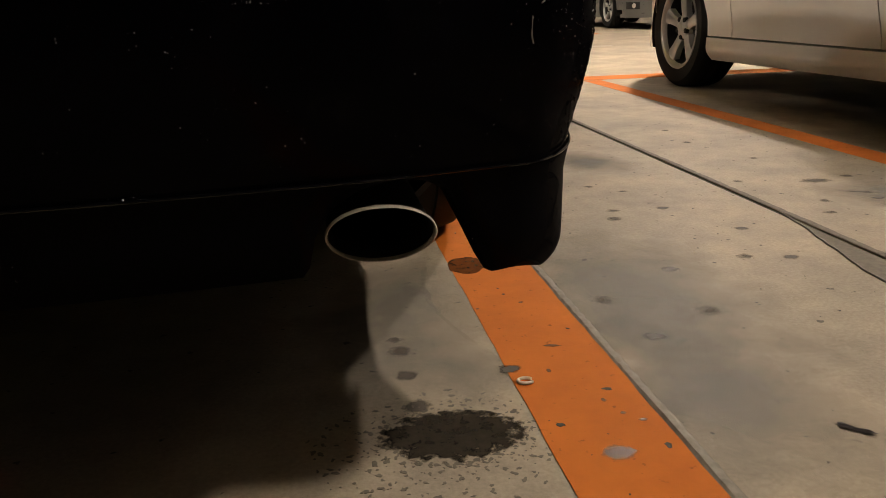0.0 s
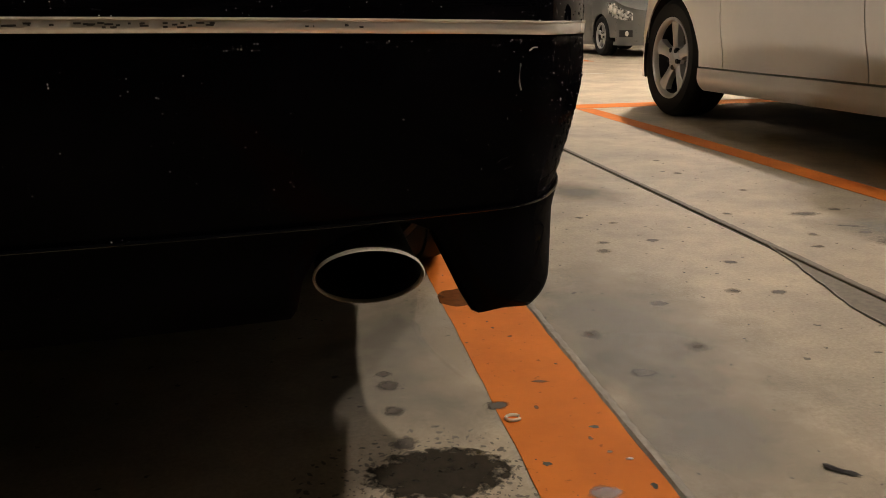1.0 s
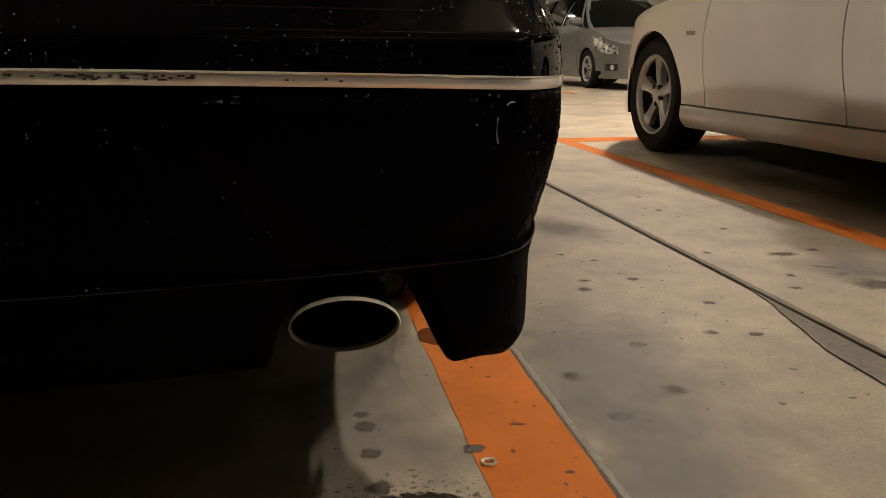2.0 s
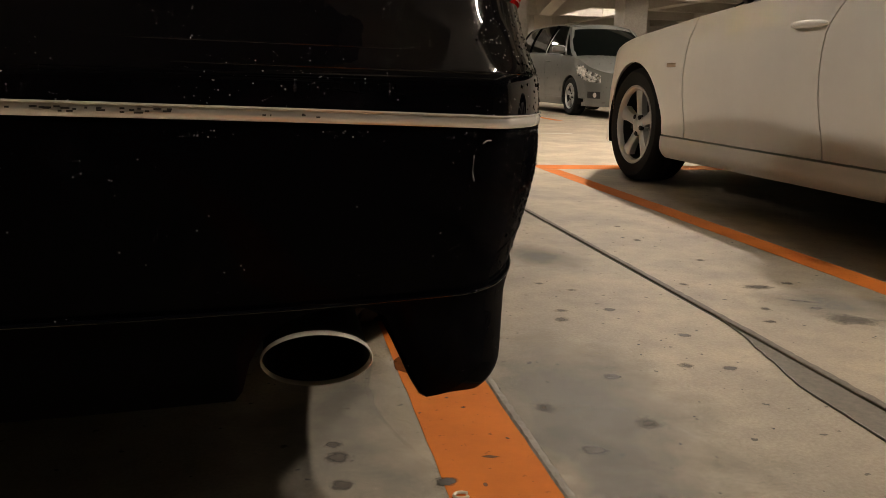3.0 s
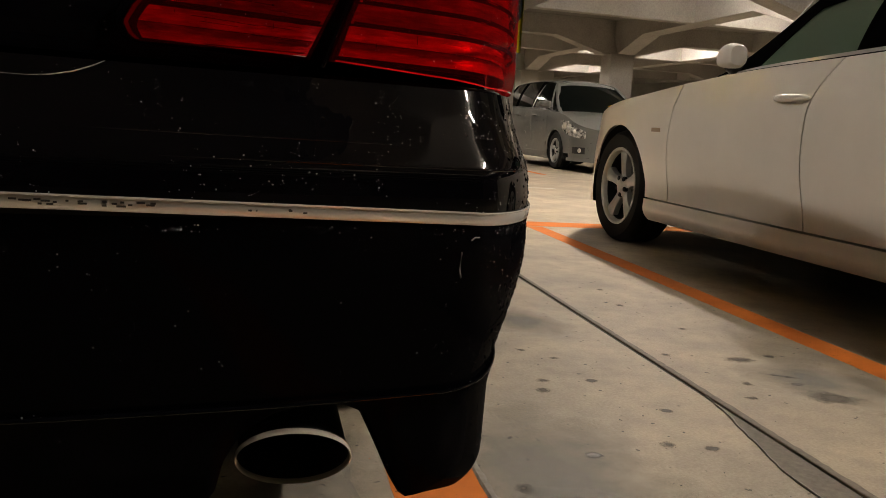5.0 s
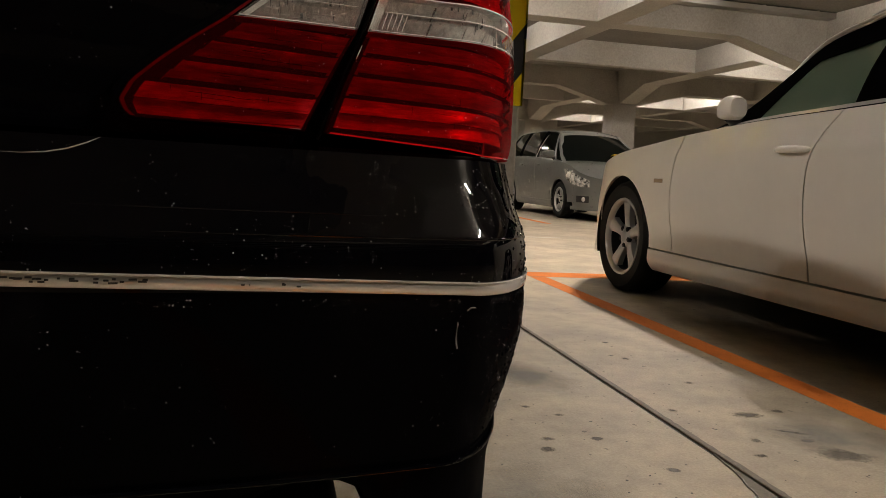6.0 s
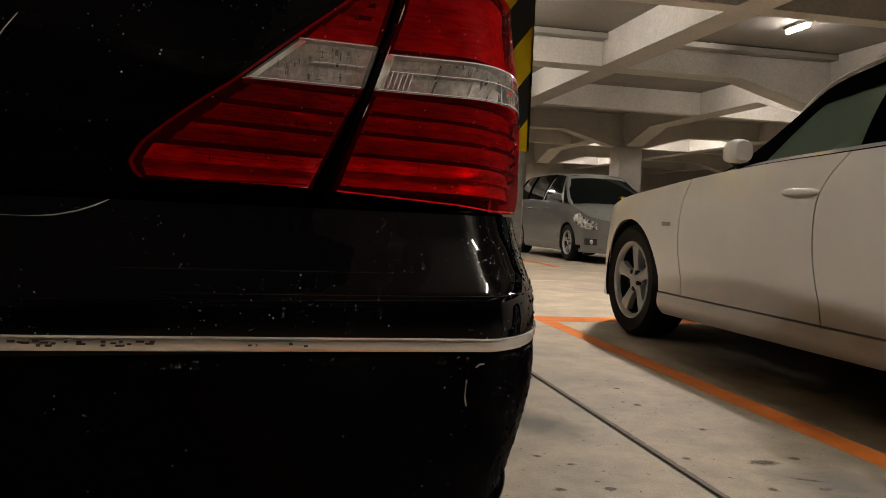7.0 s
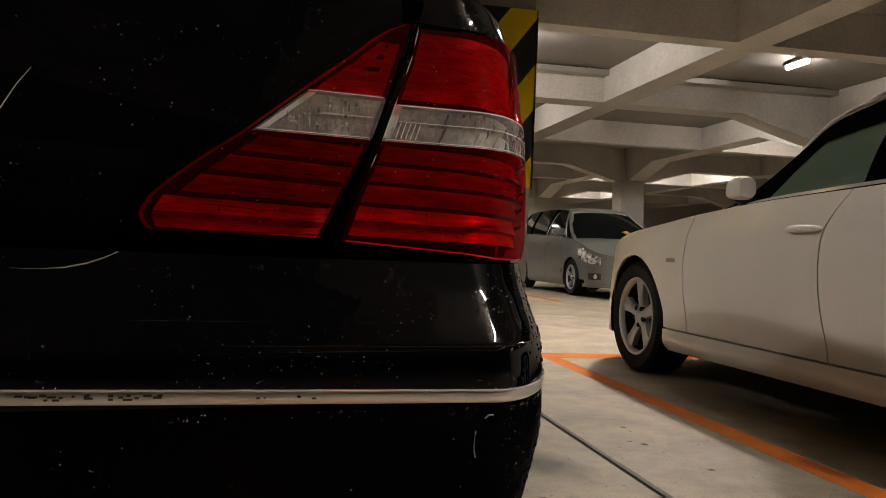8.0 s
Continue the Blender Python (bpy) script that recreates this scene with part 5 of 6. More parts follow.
for s in (-1, 1):
    MPV.side_panel("front_wing", s, SEAM_1, MPV.nose_y, carrier, SILVER_PAINT, n=40)
    MPV.side_panel("front_door", s, SEAM_2, SEAM_1, carrier, SILVER_PAINT, n=20)
    MPV.side_panel("rear_door", s, SEAM_3, SEAM_2, carrier, SILVER_PAINT, n=20)
    MPV.side_panel("rear_wing", s, MPV.tail_y, SEAM_3, carrier, SILVER_PAINT, n=40)

    def sill2(u, v, s=s):
        y = MPV.hub_r + MPV.arch + (2.65 - 2 * MPV.arch) * u
        z = 0.165 + 0.122 * v
        return (s * (MPV.half(y, z) + 0.008 - 0.03 * (1 - v) ** 3), y, z)
    part("side_sill", shell(sill2, 20, 8, lambda u, v, s=s: (-s, 0, 0.3), 0.02), SILVER_PAINT, carrier, smooth=True)
    part("door_moulding", shell(lambda u, v, s=s: (s * (MPV.half(-2.3 + 1.70 * u, 0.43) + 0.012), -2.3 + 1.70 * u, 0.40 + 0.055 * v), 12, 2, lambda u, v, s=s: (-s, 0, 0), 0.014), SILVER_PAINT, carrier)
    for y in (MPV.hub_f, MPV.hub_r):
        wheel_well(carrier, MPV, s, y)
        wheel(carrier, s * (MPV.w * MPV.plan(y) - 0.125), y, 0.315, s, 0.205, 0.205, 5, twin=True)
    MPV.pane("side_frame", s, lambda v: -3.42 + 0.25 * v, lambda v: -0.28 - 0.62 * v, 0.0, 0.05, carrier, BLACK_TRIM, 0.0, 0.02)
    MPV.pane("front_pillar", s, lambda v: -0.15 - 0.85 * v, lambda v: -0.06 - 0.86 * v, 0.0, 1.0, carrier, SILVER_PAINT, 0.004, 0.05, n=4)
    MPV.pane("quarter_divider", s, lambda v: -0.52 - 0.50 * v, lambda v: -0.46 - 0.50 * v, 0.05, 0.96, carrier, SILVER_PAINT, 0.004, 0.02, "thin silver bar beside the corner window", n=2)
    MPV.pane("door_pillar", s, -1.60, -1.46, 0.05, 0.98, carrier, MATT_BLACK, 0.002, 0.03, n=4)
    MPV.pane("pillar_trim", s, lambda v: -1.56 + 0.14 * v, lambda v: -1.525 + 0.14 * v, 0.05, 0.85, carrier, SILVER_PAINT, 0.006, 0.01, "thin silver edge of the door pillar", n=2)
    MPV.pane("rear_pillar", s, -2.56, -2.44, 0.05, 0.98, carrier, MATT_BLACK, 0.002, 0.03, n=4)
    MPV.pane("tail_pillar", s, lambda v: -3.46 + 0.22 * v, lambda v: -3.28 + 0.22 * v, 0.05, 0.98, carrier, MATT_BLACK, 0.002, 0.05, n=4)
    MPV.pane("front_window", s, -1.44, lambda v: -0.15 - 0.85 * v, 0.05, 0.96, carrier, GLASS, -0.004, 0.004, "dark side window")
    MPV.pane("rear_window", s, -2.44, -1.58, 0.05, 0.96, carrier, GLASS, -0.004, 0.004, "dark side window")
    MPV.pane("quarter_window", s, lambda v: -3.28 + 0.22 * v, -2.56, 0.05, 0.96, carrier, GLASS, -0.004, 0.004, "dark side window")
    for y in (-1.25, -2.18):
        door_handle(carrier, s * (MPV.half(y, 0.90) + 0.001), y, 0.90, s, 0.19, SILVER_PAINT)
    mirror_arm(carrier, s, s * (MPV.half(-0.62, 1.0) - 0.02), -0.62, 1.09, SILVER_PAINT, 1.0)

    def lamp_fn(u, v, s=s):
        y = 0.10 + 0.60 * u
        lo = 0.615 - 0.075 * u + 0.06 * (1 - u) ** 3
        hi = 0.835 - 0.17 * u + 0.02 * math.sin(math.pi * u)
        z = lo + (hi - lo) * v
        return (s * (MPV.half(y, z) + 0.024), y + 0.014, z)
    hl = part("headlamp", shell(lamp_fn, 16, 10, lambda u, v, s=s: Vector((-s, -1, 0)).normalized(), 0.012), LAMP_COVER, carrier, "large clear swept-back headlamp", smooth=True)
    part("lamp_bowl", shell(lambda u, v, s=s: Vector(lamp_fn(u, v, s)) - Vector((s * 0.018, 0.010, 0)), 16, 10, lambda u, v, s=s: Vector((-s, -1, 0)).normalized(), 0.004), HEADLAMP, hl, "bright faceted headlamp bowl", smooth=True)
    for k, (y, z, r) in enumerate(((0.26, 0.735, 0.062), (0.41, 0.690, 0.056), (0.55, 0.645, 0.042), (0.33, 0.785, 0.026))):
        part("reflector", lathe([(0.0, 0.026), (r * 0.45, 0.022), (r, 0.0), (r * 0.8, -0.012), (0.0, -0.012)], 20, (s * (MPV.half(y, z) + 0.004), y + 0.004, z), "y"), CHROME, hl, smooth=True)

    def fog(u, v, s=s):
        y = 0.50 + 0.20 * u
        z = 0.300 + 0.105 * v
        return (s * (MPV.half(y, z) + 0.006), y + 0.004, z)
    part("fog_lamp", shell(fog, 8, 4, lambda u, v, s=s: Vector((-s, -1, 0)).normalized(), 0.02), BLACK_TRIM, carrier, "round-cornered fog lamp", smooth=True)
    part("fog_glass", lathe([(0.0, 0.022), (0.026, 0.018), (0.042, 0.0), (0.0, -0.01)], 16, (s * (MPV.half(0.645, 0.35) + 0.006), 0.640, 0.352), "y"), CHROME, carrier, "round fog lamp glass", smooth=True)
MPV.lid("hood", -0.22, 0.84, carrier, SILVER_PAINT, 0.055, n=30)
MPV.end_cap("front_bumper", True, 0.19, lambda y: MPV.belt(y) - 0.002, carrier, SILVER_PAINT)
MPV.end_cap("rear_bumper", False, 0.24, lambda y: MPV.belt(y) - 0.002, carrier, SILVER_PAINT)
MPV.lid("tailgate_ledge", -3.58, -3.3, carrier, SILVER_PAINT, 0.01)
part("roof", roof_skin(MPV, -3.35, -0.98, 0.045), SILVER_PAINT, carrier, smooth=True)
part("windscreen", screen(MPV, -0.06, -1.0, 0.76, 0.045), GLASS, carrier, "dark windscreen", smooth=True)
part("screen_header", screen(MPV, -0.06, -1.0, 0.76, 0.045, -1.0, 1.0, 0.008, 0.84), SILVER_PAINT, carrier, "roof edge over the windscreen", smooth=True)
part("rear_screen", screen(MPV, -3.50, -3.33, 0.70, 0.045), GLASS, carrier, "dark rear screen", smooth=True)
underbody(carrier, MPV)
part("cabin_trim", box(-0.74, 0.74, -3.2, -0.3, 0.32, 0.95, 0.05), BLACK_TRIM, carrier)
part("number_plate_blank", box(-0.17, 0.17, 0.855, 0.872, 0.36, 0.47, 0.004), mat("plate_white", (0.6, 0.6, 0.58), 0.4), carrier, "plain white plate")
part("bumper_lip", shell(lambda u, v: (lambda q: (math.copysign(1, q) * (MPV.half(0.3 + 0.55 * (1 - abs(q)), 0.20) + 0.012), 0.3 + 0.56 * (1 - abs(q)) + 0.012, 0.175 + 0.055 * v))(2 * u - 1 if abs(2 * u - 1) > 0.004 else 0.004), 40, 3, lambda u, v: (0, -1, 0), 0.02), SILVER_PAINT, carrier, "silver lip under the bumper", smooth=True)
part("grille", box(-0.36, 0.36, 0.80, 0.868, 0.56, 0.63, 0.02), BLACK_TRIM, carrier)

# ---- the black saloon's sides, cabin and front ----
SAL = Body(
    w=0.9015, rear=0.62, front=5.50, tail_y=1.0, nose_y=4.95, hub_f=4.60, hub_r=1.77, hub_z=0.325, arch=0.352, sill_top=0.29, roof_half=0.57,
    plan=smooth_table([(0.6, 1.0), (1.4, 1.0), (2.5, 1.01), (3.6, 1.01), (4.4, 0.99), (4.95, 0.95)]),
    prof=smooth_table([(0.16, 0.955), (0.29, 0.967), (0.36, 0.970), (0.42, 0.985), (0.50, 1.0), (0.56, 0.998), (0.62, 0.985), (0.70, 0.975), (0.80, 0.966), (0.88, 0.948), (0.95, 0.915), (1.1, 0.88)]),
    belt=smooth_table([(0.6, 0.945), (1.2, 0.955), (1.8, 0.95), (2.6, 0.93), (3.4, 0.915), (3.9, 0.885), (4.5, 0.82), (5.0, 0.74), (5.5, 0.62)]),
    roof=smooth_table([(1.0, 0.96), (1.3, 1.06), (1.7, 1.24), (2.1, 1.36), (2.5, 1.40), (3.0, 1.395), (3.3, 1.34), (3.7, 1.16), (4.1, 0.93)]))
SB1 = smooth_table([(0.0, 3.88), (1.0, 3.84)])
SB2 = smooth_table([(0.0, 2.80), (1.0, 2.74)])
SB3 = smooth_table([(0.0, 2.15), (0.4, 2.02), (1.0, 1.72)])
for s in (-1, 1):
    SAL.side_panel("front_wing", s, SB1, SAL.nose_y, saloon, BLACK_PAINT, n=40)
    SAL.side_panel("front_door", s, SB2, SB1, saloon, BLACK_PAINT, n=20)
    SAL.side_panel("rear_door", s, SB3, SB2, saloon, BLACK_PAINT, n=24)
    SAL.side_panel("rear_wing", s, 1.42, SB3, saloon, BLACK_PAINT, n=40)

    def sill3(u, v, s=s):
        y = SAL.hub_r + SAL.arch + (SAL.hub_f - SAL.hub_r - 2 * SAL.arch) * u
        z = 0.175 + 0.113 * v
        return (s * (SAL.half(y, z) + 0.006 - 0.03 * (1 - v) ** 3), y, z)
    part("side_sill", shell(sill3, 20, 8, lambda u, v, s=s: (-s, 0, 0.3), 0.02), BLACK_PAINT, saloon, smooth=True)
    for y in (SAL.hub_f, SAL.hub_r):
        wheel_well(saloon, SAL, s, y)
        wheel(saloon, s * (SAL.w * SAL.plan(y) - 0.14), y, 0.325, s, 0.218, 0.225, 7)
    SAL.pane("side_frame", s, 1.35, lambda v: 3.85 - 0.6 * v, 0.0, 0.05, saloon, BLACK_TRIM, 0.0, 0.02)
    SAL.pane("front_pillar", s, lambda v: 3.72 - 0.62 * v, lambda v: 3.86 - 0.60 * v, 0.0, 1.0, saloon, BLACK_PAINT, 0.004, 0.05, n=4)
    SAL.pane("door_pillar", s, 2.70, 2.80, 0.05, 0.98, saloon, BLACK_TRIM, 0.002, 0.03, n=4)
    SAL.pane("rear_pillar", s, lambda v: 1.25 + 0.6 * v, lambda v: 1.65 + 0.42 * v, 0.0, 1.0, saloon, BLACK_PAINT, 0.002, 0.05, n=6)
    SAL.pane("front_window", s, 2.80, lambda v: 3.72 - 0.62 * v, 0.05, 0.96, saloon, GLASS, -0.004, 0.004, "dark side window")
    SAL.pane("rear_window", s, lambda v: 1.65 + 0.42 * v, 2.70, 0.05, 0.96, saloon, GLASS, -0.004, 0.004, "dark side window")
    for y in (2.95, 2.0):
        door_handle(saloon, s * (SAL.half(y, 0.80) + 0.001), y, 0.80, s, 0.2, CHROME)
    mirror_arm(saloon, s, s * (SAL.half(3.55, 0.93) - 0.02), 3.55, 0.99, BLACK_PAINT)

    def lamp3(u, v, s=s):
        y = 4.93 + 0.38 * u
        z = 0.58 + 0.13 * v
        return (s * (SAL.half(y, z) + 0.008), y + 0.006, z)
    part("headlamp", shell(lamp3, 12, 6, lambda u, v, s=s: Vector((-s, -1, 0)).normalized(), 0.03), HEADLAMP, saloon, "clear headlamp", smooth=True)
SAL.lid("hood", 3.80, 5.45, saloon, BLACK_PAINT, 0.06, n=30)
SAL.end_cap("front_bumper", True, 0.20, lambda y: SAL.belt(y) - 0.002, saloon, BLACK_PAINT)


def boot_top(u, v):
    y = 0.735 + 0.75 * u
    c = 2 * v - 1
    hw = 0.80 + 0.02 * u
    y2 = y + BOW * (hw * c) ** 2 * (1 - u) + 0.10 * abs(c) ** 6 * (1 - u)
    return (hw * c, y2, 0.955 + 0.025 * math.sin(math.pi * 0.5 * u) + 0.02 * (1 - abs(c) ** 3) - 0.012 * abs(c) ** 8)


part("boot_top", shell(boot_top, 16, 30, lambda u, v: (0, 0, -1), 0.006), BLACK_PAINT, saloon, smooth=True)
part("roof", roof_skin(SAL, 1.95, 3.28), BLACK_PAINT, saloon, smooth=True)
part("windscreen", screen(SAL, 4.0, 3.28, 0.78), GLASS, saloon, "dark windscreen", smooth=True)
part("rear_screen", screen(SAL, 1.40, 1.95, 0.72), GLASS, saloon, "dark rear screen", smooth=True)
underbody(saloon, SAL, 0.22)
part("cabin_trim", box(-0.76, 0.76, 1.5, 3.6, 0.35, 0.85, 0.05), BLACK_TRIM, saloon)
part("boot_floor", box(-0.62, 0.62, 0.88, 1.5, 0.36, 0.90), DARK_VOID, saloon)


# ---- marks on the floor ----
def damp(name, col, rough, spec=0.4):
    m = mat(name, col, rough, Specular_IOR_Level=spec)
    nt, b = nodes_of(m)
    c = mixed(nt, ramp(nt, noise_at(nt, 60.0, 5, 0.65), [(0.3, (0, 0, 0)), (0.75, (1, 1, 1))]), tuple(v * 0.7 for v in col), tuple(v * 1.2 for v in col))
    nt.links.new(c, b.inputs["Base Color"])
    return m


def stain(name, col, rough, spec=0.3, strength=1.0, inner=0.35, outer=0.85, grain=70.0):
    """A stain that fades out towards its uneven edge."""
    m = damp(name, col, rough, spec)
    nt, b = nodes_of(m)
    tc = nt.nodes.new("ShaderNodeTexCoord")
    far = nt.nodes.new("ShaderNodeVectorMath")
    far.operation = "DISTANCE"
    far.inputs[1].default_value = (0.5, 0.5, 0.5)
    flat = nt.nodes.new("ShaderNodeVectorMath")
    flat.operation = "MULTIPLY_ADD"
    flat.inputs[1].default_value, flat.inputs[2].default_value = (1, 1, 0), (0, 0, 0.5)
    nt.links.new(tc.outputs["Generated"], flat.inputs[0])
    nt.links.new(flat.outputs[0], far.inputs[0])
    add = nt.nodes.new("ShaderNodeMath")
    add.operation = "MULTIPLY_ADD"
    add.inputs[1].default_value, add.inputs[2].default_value = 0.5, -0.25
    nt.links.new(noise_at(nt, grain, 5, 0.55), add.inputs[0])
    tot = nt.nodes.new("ShaderNodeMath")
    nt.links.new(far.outputs["Value"], tot.inputs[0])
    nt.links.new(add.outputs[0], tot.inputs[1])
    fade = ramp(nt, tot.outputs[0], [(inner * 0.5, (1 - strength,) * 3), (outer * 0.5, (1, 1, 1))])
    clear = nt.nodes.new("ShaderNodeBsdfTransparent")
    mix = nt.nodes.new("ShaderNodeMixShader")
    nt.links.new(fade, mix.inputs[0])
    nt.links.new(b.outputs[0], mix.inputs[1])
    nt.links.new(clear.outputs[0], mix.inputs[2])
    nt.links.new(mix.outputs[0], nt.nodes["Material Output"].inputs[0])
    return m


WET = stain("wet_concrete", (0.045, 0.038, 0.030), 0.12, 0.5, 1.0, 0.72, 0.92)
DAMP = stain("damp_concrete", (0.10, 0.085, 0.068), 0.5, 0.2, 0.9, 0.45, 0.85)
FAINT = stain("faintly_stained_concrete", (0.15, 0.13, 0.105), 0.65, 0.15, 0.75, 0.2, 0.85)
SPLASH = damp("splashed_concrete", (0.17, 0.148, 0.118), 0.5, 0.2)
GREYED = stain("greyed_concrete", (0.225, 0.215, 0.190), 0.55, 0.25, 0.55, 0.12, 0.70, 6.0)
GRIME = damp("black_grime", (0.030, 0.027, 0.024), 0.6)
BROWNED = stain("browned_orange_paint", (0.13, 0.045, 0.018), 0.4, 0.25, 0.95, 0.5, 0.88)


def blob(bm, x, y, rx, ry, rng, turn=0.0, z=0.0003, n=22, rough=0.28, high=0.0002, point=0.0):
    """An uneven flat spot with a thin rim."""
    ph = [rng.uniform(0, 6.283) for _ in range(5)]
    ring = []
    for k in range(n):
        t = 2 * math.pi * k / n
        r = 1 + rough * (0.5 * math.sin(2 * t + ph[0]) + 0.35 * math.sin(3 * t + ph[1]) + 0.3 * math.sin(5 * t + ph[2]) + 0.2 * math.sin(8 * t + ph[3]))
        r *= 1 + point * max(0.0, math.cos(t)) ** 5
        u, v = rx * r * math.cos(t), ry * r * math.sin(t)
        ring.append((x + u * math.cos(turn) - v * math.sin(turn), y + u * math.sin(turn) + v * math.cos(turn)))
    top = [bm.verts.new((px, py, z + high)) for px, py in ring]
    low = [bm.verts.new((px + (px - x) * 0.02, py + (py - y) * 0.02, 0.0001)) for px, py in ring]
    bm.faces.new(top)
    for k in range(n):
        bm.faces.new((low[k], low[(k + 1) % n], top[(k + 1) % n], top[k]))


def spot(name, x, y, rx, ry, material, label, seed, turn=0.0, n=26, rough=0.28, z=0.0003, point=0.0):
    bm = bmesh.new()
    blob(bm, x, y, rx, ry, random.Random(seed), turn, z, n, rough, 0.0002, point)
    return tagged(part(name, bm, material), label, "stain", "floor stains", "structure")


spot("puddle", -0.112, 0.788, 0.092, 0.062, WET, "small dark puddle under the exhaust", 5, -0.10, 80, 0.13, 0.0005, 0.32)
# First three patches paint soiling and the saloon's soft shadow in one grey.
spot("grey_patch", 0.31, 1.22, 0.34, 0.62, GREYED, "wide grey patch of soiling and the saloon's painted shade", 301, 0.12, 60, 0.12, 0.0001)
spot("grey_patch", 0.27, 0.80, 0.24, 0.40, GREYED, "grey patch of damp and painted shade beside the orange line", 305, 0.2, 60, 0.12, 0.00025)
spot("grey_patch", -0.13, 1.15, 0.24, 0.50, GREYED, "grey patch of soiling and painted shade beside the orange line", 302, 0.1, 60, 0.12, 0.0001)
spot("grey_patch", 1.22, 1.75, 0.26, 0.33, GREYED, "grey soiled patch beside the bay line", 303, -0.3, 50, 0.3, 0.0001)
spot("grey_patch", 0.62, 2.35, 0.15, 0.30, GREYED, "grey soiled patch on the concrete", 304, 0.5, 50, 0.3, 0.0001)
spot("damp_patch", -0.138, 0.868, 0.024, 0.018, DAMP, "damp patch beside the puddle", 6, 0.0)
for i, (x, y, rx, ry) in enumerate(((-0.144, 1.089, 0.017, 0.012), (-0.142, 1.045, 0.019, 0.022), (-0.143, 0.961, 0.020, 0.017))):
    spot("damp_drip", x, y, rx, ry, DAMP, "dark damp drip mark on the concrete", 20 + i, 0.2, 20, 0.2)
WET_ORANGE = damp("wet_orange_paint", (0.17, 0.052, 0.012), 0.25)
spot("damp_drip", 0.036, 1.424, 0.038, 0.052, WET_ORANGE, "brown wet drip on the orange line", 31, 0.0, 40, 0.10, 0.0014)
spot("damp_drip", 0.005, 0.947, 0.022, 0.016, DAMP, "damp mark at the edge of the orange line", 32, 0.3, 20, 0.2, 0.0014)
spot("damp_drip", 0.079, 0.703, 0.024, 0.017, BROWNED, "wet brown mark on the orange line", 33, 0.2, 26, 0.3, 0.0014)
spot("damp_drip", 0.088, 1.012, 0.020, 0.004, BROWNED, "thin brown scuff on the orange line", 34, -0.3, 18, 0.3, 0.0014)
for i, (x, y) in enumerate(((0.121, 0.859), (0.136, 0.771), (0.118, 0.792), (0.141, 0.708), (0.06, 0.93), (0.105, 0.83), (0.03, 0.78), (0.09, 1.2))):
    spot("grime_spot", x, y, 0.006, 0.004, GRIME if i % 3 == 0 else BROWNED, "small dark speck on the orange line", 40 + i, 0.4 * i, 14, 0.4, 0.0014)

MARKS = ((0.502, 2.022), (0.574, 1.945), (0.602, 1.750), (0.473, 1.756), (0.451, 1.682), (1.116, 2.869), (1.073, 2.597), (1.145, 2.264), (0.929, 1.971), (0.693, 1.533), (0.597, 1.348), (0.683, 1.320), (0.417, 1.306), (1.024, 1.712), (1.165, 1.702), (0.965, 1.607), (1.253, 1.952))
for i, (x, y) in enumerate(MARKS):
    rng = random.Random(100 + i)
    spot("scuff_mark", x, y, rng.uniform(0.017, 0.024), rng.uniform(0.012, 0.022), DAMP if i in (2, 9, 11, 12, 14) else FAINT, "dark scuff mark worn into the concrete", 100 + i, rng.uniform(-0.5, 0.5), 20, 0.22)
spot("scuff_mark", 1.131, 1.922, 0.055, 0.030, FAINT, "long dark scuff in the concrete", 130, 0.2, 30, 0.35)
spot("scuff_mark", 1.171, 1.769, 0.05, 0.008, FAINT, "thin scratch in the concrete", 131, -0.5, 24, 0.3)
spot("damp_patch", 1.190, 1.595, 0.085, 0.050, FAINT, "dark oily patch on the concrete", 132, -0.3, 40, 0.35)
spot("damp_patch", 0.256, 1.009, 0.024, 0.017, DAMP, "dark drip mark on the concrete", 133, 0.0)
spot("scuff_mark", 0.234, 1.179, 0.018, 0.028, FAINT, "faint scuff on the concrete", 134, 0.5)
spot("scuff_mark", 0.389, 1.091, 0.030, 0.024, FAINT, "faint scuff on the concrete", 135, 0.0)

bm = bmesh.new()
rng = random.Random(7)
for i in range(520):
    t, r = rng.uniform(0, 6.283), 0.85 + 1.3 * rng.random() ** 1.6
    x, y = -0.112 + 0.080 * r * math.cos(t), 0.775 + 0.060 * r * math.sin(t)
    s = 0.0007 + 0.0024 * rng.random() ** 1.8
    blob(bm, x, y, s * 1.5, s, rng, rng.uniform(0, 3.1), 0.0003, 9, 0.5, 0.0002)
tagged(part("splash_spots", bm, SPLASH), "dark splash spots scattered round the puddle", "stain", "floor stains", "stuff")

bm = bmesh.new()
for i in range(420):
    x, y = rng.uniform(-0.45, 1.6), rng.uniform(0.35, 4.2)
    s = 0.0006 + 0.0018 * rng.random() ** 2.5
    blob(bm, x, y, s * 1.3, s, rng, rng.uniform(0, 3), 0.0014 if 0 < x < 0.16 else 0.0003, 8, 0.5)
tagged(part("grit", bm, GRIME), "tiny black specks of grit on the floor", "grit", "", "stuff")

